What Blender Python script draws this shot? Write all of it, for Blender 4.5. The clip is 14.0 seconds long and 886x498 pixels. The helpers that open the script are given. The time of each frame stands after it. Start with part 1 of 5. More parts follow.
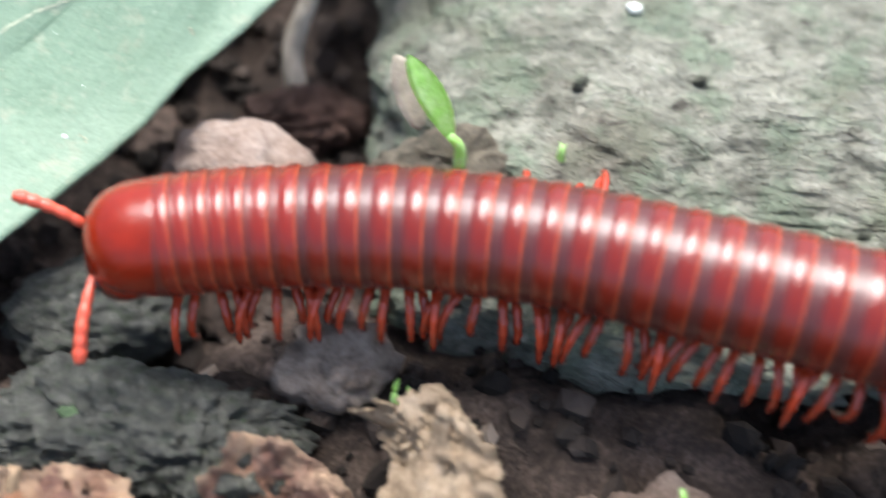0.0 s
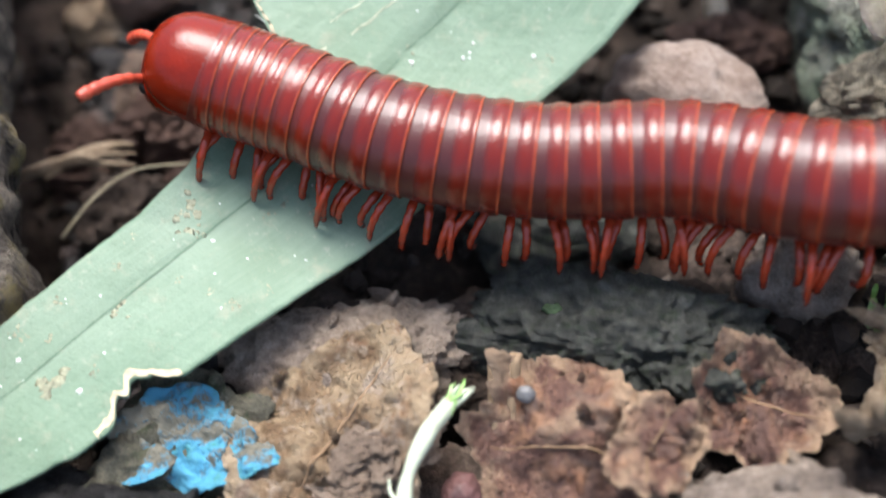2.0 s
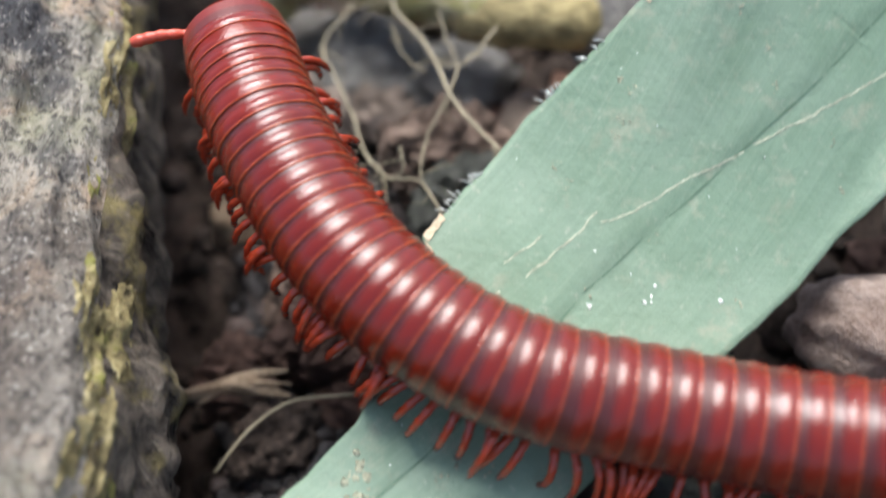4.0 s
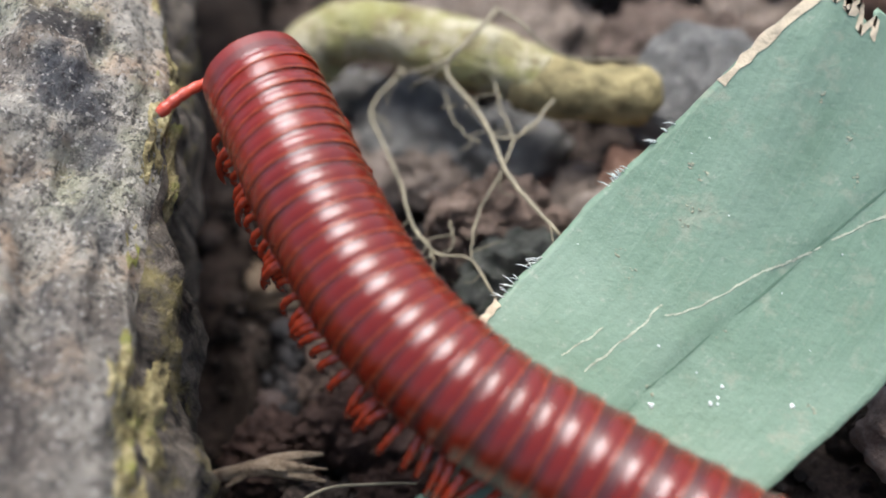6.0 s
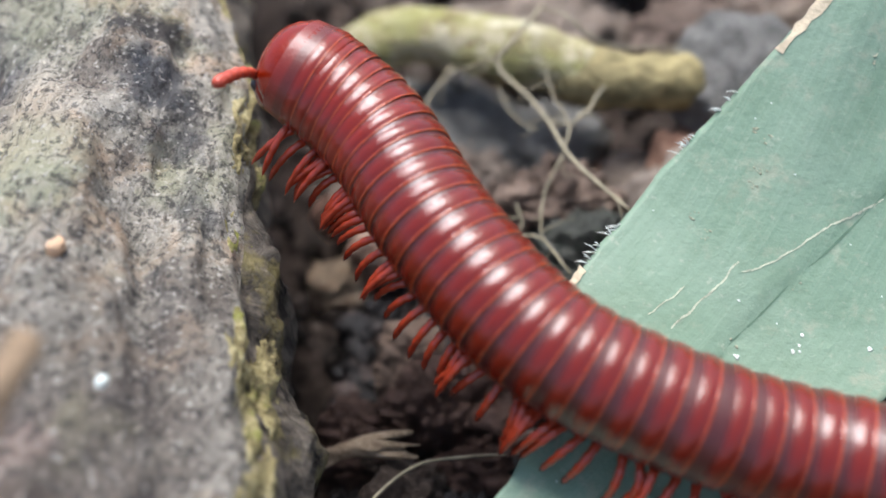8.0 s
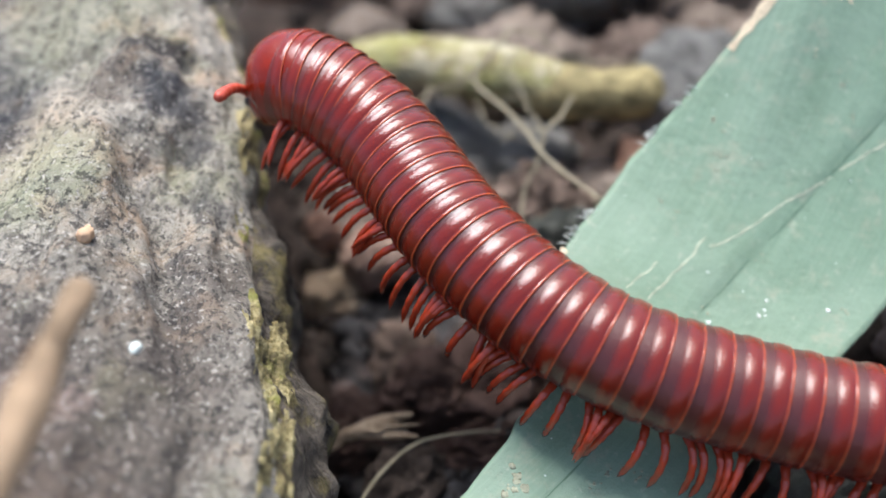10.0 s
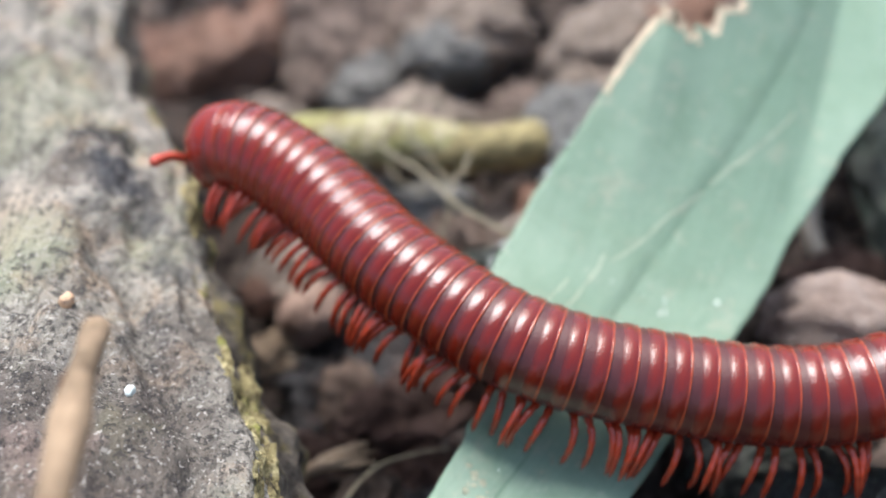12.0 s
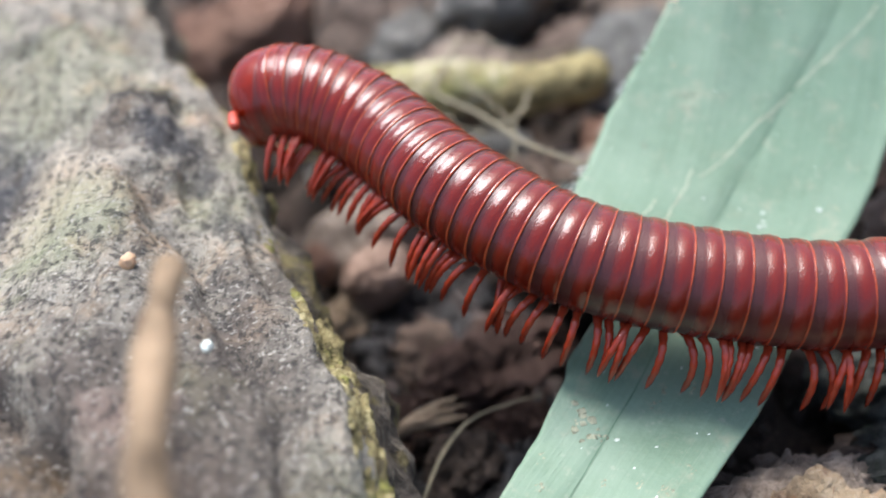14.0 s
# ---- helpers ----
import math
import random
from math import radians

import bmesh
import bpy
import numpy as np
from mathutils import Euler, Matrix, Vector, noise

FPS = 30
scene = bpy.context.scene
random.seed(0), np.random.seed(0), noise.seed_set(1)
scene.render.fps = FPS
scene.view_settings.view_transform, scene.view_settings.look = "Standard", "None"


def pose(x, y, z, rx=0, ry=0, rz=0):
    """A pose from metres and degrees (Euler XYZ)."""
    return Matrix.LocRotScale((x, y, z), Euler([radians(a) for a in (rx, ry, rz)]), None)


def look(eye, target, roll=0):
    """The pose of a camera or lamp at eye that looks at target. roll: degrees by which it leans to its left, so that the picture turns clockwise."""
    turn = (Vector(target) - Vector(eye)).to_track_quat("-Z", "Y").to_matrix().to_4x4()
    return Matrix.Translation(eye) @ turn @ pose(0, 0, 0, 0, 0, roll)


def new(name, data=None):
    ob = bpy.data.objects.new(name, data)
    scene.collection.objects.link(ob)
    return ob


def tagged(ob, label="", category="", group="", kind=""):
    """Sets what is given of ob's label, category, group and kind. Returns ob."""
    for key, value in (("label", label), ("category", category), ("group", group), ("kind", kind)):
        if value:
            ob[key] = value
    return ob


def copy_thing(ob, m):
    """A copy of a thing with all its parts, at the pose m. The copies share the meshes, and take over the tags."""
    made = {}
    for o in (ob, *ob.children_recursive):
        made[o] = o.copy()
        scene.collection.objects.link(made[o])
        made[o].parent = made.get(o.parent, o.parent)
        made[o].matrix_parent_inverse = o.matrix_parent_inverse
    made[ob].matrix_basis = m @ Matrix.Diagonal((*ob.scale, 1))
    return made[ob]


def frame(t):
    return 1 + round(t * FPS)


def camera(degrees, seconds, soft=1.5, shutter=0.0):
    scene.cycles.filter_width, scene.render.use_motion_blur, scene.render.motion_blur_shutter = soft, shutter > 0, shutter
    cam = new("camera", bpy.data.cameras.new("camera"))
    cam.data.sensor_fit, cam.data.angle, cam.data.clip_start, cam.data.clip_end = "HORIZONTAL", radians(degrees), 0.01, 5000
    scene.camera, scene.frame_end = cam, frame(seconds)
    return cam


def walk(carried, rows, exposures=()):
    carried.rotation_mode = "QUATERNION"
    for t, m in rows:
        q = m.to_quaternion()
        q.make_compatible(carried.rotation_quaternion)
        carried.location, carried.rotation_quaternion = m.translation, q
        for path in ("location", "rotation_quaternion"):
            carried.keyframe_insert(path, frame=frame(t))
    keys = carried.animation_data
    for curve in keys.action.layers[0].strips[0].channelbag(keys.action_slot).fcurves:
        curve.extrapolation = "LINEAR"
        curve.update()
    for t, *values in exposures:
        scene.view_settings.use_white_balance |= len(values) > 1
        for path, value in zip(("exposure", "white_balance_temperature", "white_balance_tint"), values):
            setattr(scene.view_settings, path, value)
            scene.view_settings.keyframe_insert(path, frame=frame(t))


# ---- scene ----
CM = 0.01  # the plan below is in centimetres

# ---- camera ----
cam = camera(45.0, 14.0, soft=1.6, shutter=0.3)
cam.data.dof.use_dof = True
cam.data.dof.focus_distance = 0.0660
cam.data.dof.aperture_fstop = 18.0
CAMERA_ROWS = [
    (0.0, -0.376, -0.028, 5.677, 36.83, -0.81, 0.86),
    (0.5, -0.889, 0.195, 5.658, 39.28, 3.68, 4.58),
    (1.0, -1.280, -0.072, 5.582, 36.57, 6.65, 6.55),
    (1.5, -1.616, -0.667, 5.498, 35.23, 9.71, 9.12),
    (2.0, -1.836, -0.735, 5.632, 37.23, 8.58, 8.39),
    (2.5, -1.984, -0.603, 6.043, 40.63, 9.32, 9.02),
    (3.0, -2.376, -0.492, 6.087, 39.39, 11.03, 10.14),
    (3.5, -2.601, -0.460, 6.003, 40.03, 11.15, 9.94),
    (4.0, -2.587, 0.322, 6.156, 41.26, 11.25, 11.44),
    (4.2, -2.666, 0.450, 6.270, 44.47, 9.99, 10.55),
    (6.3, -3.079, 0.842, 6.021, 43.87, 10.75, 14.06),
    (6.5, -3.206, 1.035, 5.947, 45.35, 11.80, 14.62),
    (7.0, -3.517, 0.905, 6.013, 46.26, 12.74, 14.35),
    (7.5, -3.628, 0.454, 6.062, 46.94, 11.62, 11.93),
    (8.0, -3.591, 0.026, 6.125, 45.82, 11.00, 10.03),
    (8.2, -3.629, -0.028, 6.100, 47.12, 10.95, 9.74),
    (10.3, -3.669, -0.986, 6.145, 50.08, 11.28, 5.88),
    (10.5, -3.639, -1.083, 6.135, 51.01, 11.27, 5.07),
    (11.0, -3.753, -1.286, 6.488, 52.85, 11.86, 4.46),
    (11.5, -4.095, -1.676, 6.427, 50.83, 11.79, 0.71),
    (12.0, -3.976, -1.854, 6.471, 52.59, 12.05, -2.33),
    (12.5, -4.411, -1.889, 6.265, 50.72, 14.58, -2.79),
    (13.0, -4.593, -1.704, 6.273, 54.35, 17.16, -1.62),
    (13.5, -4.609, -1.855, 6.030, 51.65, 17.93, -2.70),
    (14.0, -4.492, -1.673, 5.833, 52.29, 17.40, -4.51),
]
walk(cam, [(t, pose(x * CM, y * CM, z * CM, rx, ry, rz)) for t, x, y, z, rx, ry, rz in CAMERA_ROWS],
     [(0.0, 1.3, 6500, 10), (0.5, 0.82, 6500, 10), (1.0, 0.82, 6500, 10), (1.5, 1.12, 6500, 10), (2.0, 1.03, 6500, 10), (2.5, 0.96, 6500, 10), (3.0, 0.90, 6500, 10), (4.0, 0.82, 6450, 10), (6.5, 0.7, 6300, 10), (8.0, 0.8, 6250, 10), (10.5, 0.91, 6300, 10), (11.5, 0.98, 6300, 10), (12.5, 0.96, 6300, 10), (14.0, 0.94, 6300, 10)])

# ---- light: an overcast sky ----
world = bpy.data.worlds.new("sky")
scene.world = world
world.use_nodes = True
wn = world.node_tree
sky = wn.nodes.new("ShaderNodeTexSky")
sky.sky_type = "NISHITA"
sky.sun_disc = False
sky.sun_elevation = radians(72)
sky.sun_rotation = radians(20)
sky.air_density, sky.dust_density, sky.ozone_density = 1.0, 4.0, 1.0
wn.links.new(sky.outputs[0], wn.nodes["Background"].inputs[0])
wn.nodes["Background"].inputs[1].default_value = 0.145
sun_data = bpy.data.lights.new("sun", "SUN")
sun_data.energy, sun_data.angle, sun_data.color = 2.7, radians(32), (1.0, 0.985, 0.985)
sun = new("sun", sun_data)
sun.matrix_world = look((-0.25, 0.72, 2.4), (0, 0, 0))


# ---- material tools ----
class Shader:
    """A node material, with places in centimetres of the object."""

    def __init__(self, name, rough=0.7, spec=0.4):
        self.mat = bpy.data.materials.new(name)
        self.mat.use_nodes = True
        self.nt = self.mat.node_tree
        self.bsdf = self.nt.nodes["Principled BSDF"]
        self.bsdf.inputs["Roughness"].default_value = rough
        self.bsdf.inputs["Specular IOR Level"].default_value = spec
        self.tc = self.nt.nodes.new("ShaderNodeTexCoord")
        self.vec = self.map(self.tc.outputs["Object"], (100, 100, 100))

    def map(self, vec, scale):
        n = self.nt.nodes.new("ShaderNodeMapping")
        self.nt.links.new(vec, n.inputs["Vector"])
        n.inputs["Scale"].default_value = scale
        return n.outputs[0]

    def put(self, socket, value):
        if hasattr(value, "links"):
            self.nt.links.new(value, socket)
        else:
            socket.default_value = value

    def noise(self, scale, detail=6.0, rough=0.6, vec=None, distort=0.0):
        n = self.nt.nodes.new("ShaderNodeTexNoise")
        self.nt.links.new(vec or self.vec, n.inputs["Vector"])
        n.inputs["Scale"].default_value, n.inputs["Detail"].default_value = scale, detail
        n.inputs["Roughness"].default_value, n.inputs["Distortion"].default_value = rough, distort
        return n.outputs[0]

    def cells(self, scale, vec=None, feature="F1"):
        n = self.nt.nodes.new("ShaderNodeTexVoronoi")
        n.feature = feature
        self.nt.links.new(vec or self.vec, n.inputs["Vector"])
        n.inputs["Scale"].default_value = scale
        return n.outputs["Distance"]

    def ramp(self, fac, stops):
        n = self.nt.nodes.new("ShaderNodeValToRGB")
        self.put(n.inputs[0], fac)
        e = n.color_ramp.elements
        while len(e) < len(stops):
            e.new(0.5)
        for el, (at, c) in zip(e, stops):
            el.position = at
            el.color = (c, c, c, 1) if isinstance(c, (int, float)) else (*c, 1)
        return n.outputs[0]

    def mix(self, fac, a, b, blend="MIX"):
        n = self.nt.nodes.new("ShaderNodeMix")
        n.data_type, n.blend_type = "RGBA", blend
        self.put(n.inputs["Factor"], fac)
        ins = [s for s in n.inputs if s.type == "RGBA"]
        for sock, v in zip(ins, (a, b)):
            self.put(sock, v if hasattr(v, "links") else (*v, 1))
        return [s for s in n.outputs if s.type == "RGBA"][0]

    def math(self, op, a, b):
        n = self.nt.nodes.new("ShaderNodeMath")
        n.operation = op
        self.put(n.inputs[0], a)
        self.put(n.inputs[1], b)
        return n.outputs[0]

    def random(self):
        return self.nt.nodes.new("ShaderNodeObjectInfo").outputs["Random"]

    def island(self):
        return self.nt.nodes.new("ShaderNodeNewGeometry").outputs["Random Per Island"]

    def bump(self, height, depth, strength=1.0):
        n = self.nt.nodes.new("ShaderNodeBump")
        n.inputs["Strength"].default_value = strength
        n.inputs["Distance"].default_value = depth * CM
        self.put(n.inputs["Height"], height)
        old = self.bsdf.inputs["Normal"]
        if old.is_linked:
            self.nt.links.new(old.links[0].from_socket, n.inputs["Normal"])
        self.nt.links.new(n.outputs[0], old)

    def colour(self, c):
        self.put(self.bsdf.inputs["Base Color"], c if hasattr(c, "links") else (*c, 1))

    def rough(self, r):
        self.put(self.bsdf.inputs["Roughness"], r)


def earth(name, dark, mid, light, scale=3.0, bump=0.06, rough=0.85, green=0.0, vary=True):
    """Soil, stone or rotten wood: mottled at two scales, with fine crumbs."""
    s = Shader(name, rough, 0.25)
    big, fine = s.noise(scale, 6, 0.65), s.noise(scale * 9, 4, 0.7)
    c = s.ramp(s.math("ADD", s.math("MULTIPLY", big, 0.6), s.math("MULTIPLY", fine, 0.4)), [(0.33, dark), (0.5, mid), (0.68, light)])
    if green:
        g = s.ramp(s.noise(scale * 1.7, 4, 0.6), [(0.52, 0.0), (0.66, green)])
        c = s.mix(g, c, (0.06, 0.11, 0.04))
    if vary:
        c = s.mix(0.5, c, s.ramp(s.random(), [(0.0, (0.45, 0.40, 0.38)), (0.5, (0.55, 0.5, 0.47)), (1.0, (0.62, 0.53, 0.46))]), "OVERLAY")
    s.colour(c)
    s.bump(s.noise(scale * 4, 6, 0.7), bump)
    s.bump(s.noise(scale * 18, 3, 0.7), bump * 0.35)
    return s.mat


SOIL = earth("humus", (0.014, 0.012, 0.010), (0.060, 0.047, 0.039), (0.19, 0.152, 0.127), 2.2, 0.09)
def slab_material():
    """Pale clay with dark pits, green film and crumbs."""
    s = Shader("pale_clay", 0.9, 0.25)
    flat = s.map(s.vec, (0.7, 1.25, 1.0))
    big, mid, fine = s.noise(1.6, 6, 0.7), s.noise(5.5, 5, 0.7, flat, 0.4), s.noise(11.0, 4, 0.7)
    c = s.ramp(s.math("ADD", s.math("MULTIPLY", big, 0.45), s.math("ADD", s.math("MULTIPLY", mid, 0.35), s.math("MULTIPLY", fine, 0.2))), [(0.38, (0.085, 0.086, 0.068)), (0.48, (0.19, 0.198, 0.158)), (0.60, (0.35, 0.352, 0.292))])
    c = s.mix(s.ramp(s.noise(2.3, 5, 0.65), [(0.46, 0.0), (0.60, 0.6)]), c, (0.145, 0.205, 0.135))
    c = s.mix(s.ramp(s.noise(1.1, 4, 0.6), [(0.54, 0.0), (0.66, 0.5)]), c, (0.16, 0.135, 0.105))
    c = s.mix(s.ramp(s.noise(24.0, 3, 0.7), [(0.36, 0.3), (0.46, 0.0)]), c, (0.07, 0.07, 0.055))
    c = s.mix(s.ramp(mid, [(0.33, 0.8), (0.40, 0.0)]), c, (0.06, 0.056, 0.046))
    s.colour(c)
    s.bump(mid, 0.16)
    s.bump(s.noise(2.6, 5, 0.65), 0.18)
    s.bump(s.noise(16.0, 4, 0.7), 0.028)
    return s.mat


CLOD_DARK = earth("mossy_clod", (0.024, 0.028, 0.026), (0.095, 0.106, 0.097), (0.235, 0.252, 0.225), 9.0, 0.22, 0.8, 0.3)
STONE_GREY = earth("bluish_stone", (0.09, 0.096, 0.095), (0.27, 0.28, 0.27), (0.46, 0.475, 0.45), 5.0, 0.12, 0.8)
RUSTY = earth("rusty_clod", (0.10, 0.055, 0.035), (0.33, 0.205, 0.15), (0.52, 0.37, 0.295), 3.0, 0.08)
DARK_RED = earth("dark_red_soil", (0.025, 0.017, 0.014), (0.115, 0.074, 0.061), (0.27, 0.190, 0.160), 6.0, 0.12, 0.7)
WET_WOOD = earth("wet_wood", (0.012, 0.013, 0.014), (0.035, 0.036, 0.037), (0.10, 0.10, 0.095), 4.0, 0.12, 0.34)
CLOD_GREY = earth("grey_clod", (0.12, 0.10, 0.085), (0.35, 0.305, 0.26), (0.54, 0.48, 0.415), 3.0, 0.08)
CLOD_BROWN = earth("brown_clod", (0.05, 0.039, 0.032), (0.22, 0.172, 0.14), (0.44, 0.36, 0.30), 3.5, 0.08)
CRUST = earth("soil_crust", (0.09, 0.07, 0.053), (0.35, 0.28, 0.22), (0.54, 0.455, 0.365), 7.0, 0.10)
CLOD_SLAB = earth("crumbly_clay", (0.06, 0.055, 0.042), (0.24, 0.225, 0.175), (0.42, 0.40, 0.32), 7.0, 0.16)
NUT_SHELL = earth("nut_shell", (0.12, 0.075, 0.055), (0.42, 0.305, 0.24), (0.60, 0.47, 0.385), 3.0, 0.06)
SLAB = slab_material()
PEBBLE = earth("beige_pebble", (0.13, 0.088, 0.066), (0.27, 0.225, 0.19), (0.42, 0.375, 0.335), 1.6, 0.04)
BARK_TAN = earth("tan_bark", (0.17, 0.115, 0.07), (0.48, 0.37, 0.255), (0.68, 0.57, 0.43), 4.0, 0.09, 0.85, 0.0, False)


def wood_material():
    s = Shader("lichened_wood", 0.85, 0.2)
    long = s.map(s.vec, (1.0, 0.28, 1.0))
    big = s.noise(1.1, 6, 0.7, s.map(s.vec, (1, 0.6, 1)))
    c = s.ramp(big, [(0.34, (0.32, 0.29, 0.24)), (0.46, (0.48, 0.445, 0.37)), (0.62, (0.66, 0.61, 0.515))])
    mid = s.noise(6.0, 6, 0.75, None, 0.3)
    c = s.mix(s.ramp(mid, [(0.38, 0.85), (0.46, 0.0)]), c, (0.17, 0.155, 0.13))
    c = s.mix(s.ramp(mid, [(0.53, 0.0), (0.62, 0.75)]), c, (0.74, 0.68, 0.57))
    warm = s.ramp(s.noise(1.9, 5, 0.65, None, 0.4), [(0.52, 0.0), (0.64, 0.65)])
    c = s.mix(warm, c, (0.62, 0.44, 0.29))
    green = s.ramp(s.noise(1.6, 5, 0.65), [(0.53, 0.0), (0.66, 0.4)])
    c = s.mix(green, c, (0.33, 0.36, 0.18))
    stain = s.ramp(s.noise(1.5, 5, 0.7, long, 0.5), [(0.55, 0.0), (0.64, 0.75)])
    c = s.mix(stain, c, (0.12, 0.13, 0.14))
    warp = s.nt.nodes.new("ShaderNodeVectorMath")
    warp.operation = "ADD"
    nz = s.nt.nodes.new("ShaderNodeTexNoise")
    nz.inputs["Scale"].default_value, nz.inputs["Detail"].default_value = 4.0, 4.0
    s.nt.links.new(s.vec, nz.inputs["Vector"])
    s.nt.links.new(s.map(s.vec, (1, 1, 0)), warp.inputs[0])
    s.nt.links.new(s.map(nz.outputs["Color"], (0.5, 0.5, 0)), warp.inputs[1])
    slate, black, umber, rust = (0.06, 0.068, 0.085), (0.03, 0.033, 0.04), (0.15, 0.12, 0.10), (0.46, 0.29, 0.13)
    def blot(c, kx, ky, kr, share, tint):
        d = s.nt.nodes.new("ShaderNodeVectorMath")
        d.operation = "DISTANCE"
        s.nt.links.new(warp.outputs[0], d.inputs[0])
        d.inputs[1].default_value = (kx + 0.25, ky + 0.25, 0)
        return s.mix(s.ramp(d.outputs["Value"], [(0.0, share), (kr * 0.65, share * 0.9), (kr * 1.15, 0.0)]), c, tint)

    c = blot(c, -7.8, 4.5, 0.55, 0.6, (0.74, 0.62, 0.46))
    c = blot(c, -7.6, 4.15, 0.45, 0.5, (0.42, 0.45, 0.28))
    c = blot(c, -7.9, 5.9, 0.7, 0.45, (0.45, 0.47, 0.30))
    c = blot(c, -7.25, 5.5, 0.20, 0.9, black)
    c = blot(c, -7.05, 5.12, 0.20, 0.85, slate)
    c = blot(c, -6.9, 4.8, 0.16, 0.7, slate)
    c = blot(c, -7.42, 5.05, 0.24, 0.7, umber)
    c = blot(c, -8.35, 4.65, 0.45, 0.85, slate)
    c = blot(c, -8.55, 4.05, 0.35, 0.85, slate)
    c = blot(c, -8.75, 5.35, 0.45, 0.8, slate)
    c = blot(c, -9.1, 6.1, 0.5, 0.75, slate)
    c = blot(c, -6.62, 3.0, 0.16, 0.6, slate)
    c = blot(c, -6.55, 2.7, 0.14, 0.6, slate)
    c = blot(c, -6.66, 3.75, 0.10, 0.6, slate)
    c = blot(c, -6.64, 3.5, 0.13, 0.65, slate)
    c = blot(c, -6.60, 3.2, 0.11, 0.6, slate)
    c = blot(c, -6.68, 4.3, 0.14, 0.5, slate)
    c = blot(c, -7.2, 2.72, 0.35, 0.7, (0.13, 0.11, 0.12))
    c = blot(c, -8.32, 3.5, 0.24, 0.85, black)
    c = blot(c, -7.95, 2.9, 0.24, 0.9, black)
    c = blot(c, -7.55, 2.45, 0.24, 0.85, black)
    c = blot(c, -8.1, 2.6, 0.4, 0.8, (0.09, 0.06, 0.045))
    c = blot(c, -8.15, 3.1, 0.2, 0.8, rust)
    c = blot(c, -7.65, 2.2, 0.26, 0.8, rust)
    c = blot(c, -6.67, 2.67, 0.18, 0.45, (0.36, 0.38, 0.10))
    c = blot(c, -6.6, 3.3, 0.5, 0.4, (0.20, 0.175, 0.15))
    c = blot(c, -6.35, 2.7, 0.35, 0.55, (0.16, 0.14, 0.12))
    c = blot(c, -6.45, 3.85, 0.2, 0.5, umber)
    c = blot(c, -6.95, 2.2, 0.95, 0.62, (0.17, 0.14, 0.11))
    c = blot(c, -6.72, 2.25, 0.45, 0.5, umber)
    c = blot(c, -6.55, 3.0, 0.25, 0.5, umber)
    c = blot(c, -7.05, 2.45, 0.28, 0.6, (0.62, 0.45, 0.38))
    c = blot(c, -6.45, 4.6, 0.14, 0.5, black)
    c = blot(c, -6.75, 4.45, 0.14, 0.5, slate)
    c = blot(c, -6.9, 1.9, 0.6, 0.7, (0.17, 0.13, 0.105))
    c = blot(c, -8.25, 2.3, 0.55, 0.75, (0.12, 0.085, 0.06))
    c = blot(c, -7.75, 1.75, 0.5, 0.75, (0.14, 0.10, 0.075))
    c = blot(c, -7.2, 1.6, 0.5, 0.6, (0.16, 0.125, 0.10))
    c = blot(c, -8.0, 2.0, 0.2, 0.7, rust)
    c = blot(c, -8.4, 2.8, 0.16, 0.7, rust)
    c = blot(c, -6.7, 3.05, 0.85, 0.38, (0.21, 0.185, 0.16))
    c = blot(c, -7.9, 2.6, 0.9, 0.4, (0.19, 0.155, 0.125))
    streak = s.ramp(s.noise(7.5, 5, 0.75, long), [(0.37, 0.6), (0.46, 0.0)])
    c = s.mix(streak, c, (0.085, 0.075, 0.068))
    speck = s.ramp(s.noise(17.0, 4, 0.75), [(0.42, 1.0), (0.475, 0.0)])
    c = s.mix(s.math("MULTIPLY", speck, 0.72), c, (0.055, 0.052, 0.05))
    dots = s.ramp(s.noise(26.0, 2, 0.6), [(0.60, 0.0), (0.68, 0.7)])
    c = s.mix(dots, c, (0.72, 0.68, 0.60))
    s.colour(c)
    s.bump(s.noise(2.6, 6, 0.7, long), 0.09)
    s.bump(mid, 0.14)
    s.bump(s.noise(20.0, 4, 0.75), 0.08)
    return s.mat


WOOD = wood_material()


def bark_flank_material():
    s = Shader("dark_bark", 0.8, 0.3)
    long = s.map(s.vec, (1.0, 1.0, 0.45))
    n = s.noise(5.0, 6, 0.7, long, 0.6)
    c = s.ramp(n, [(0.36, (0.022, 0.019, 0.016)), (0.51, (0.19, 0.162, 0.130)), (0.66, (0.44, 0.375, 0.295))])
    y = s.ramp(s.noise(2.2, 5, 0.65), [(0.54, 0.0), (0.66, 0.8)])
    s.colour(s.mix(y, c, (0.36, 0.30, 0.12)))
    s.bump(n, 0.22)
    s.bump(s.noise(16, 5, 0.75), 0.09)
    return s.mat


FLANK = bark_flank_material()


def plain(name, colour, rough=0.6, spec=0.4, grain=12.0, amount=0.35, bump=0.02):
    """A small thing's surface: one hue, mottled."""
    s = Shader(name, rough, spec)
    n = s.noise(grain, 5, 0.65)
    dark = tuple(c * (1 - amount) for c in colour)
    pale = tuple(min(1.0, c * (1 + amount)) for c in colour)
    s.colour(s.ramp(n, [(0.3, dark), (0.5, colour), (0.7, pale)]))
    s.bump(n, bump)
    return s.mat


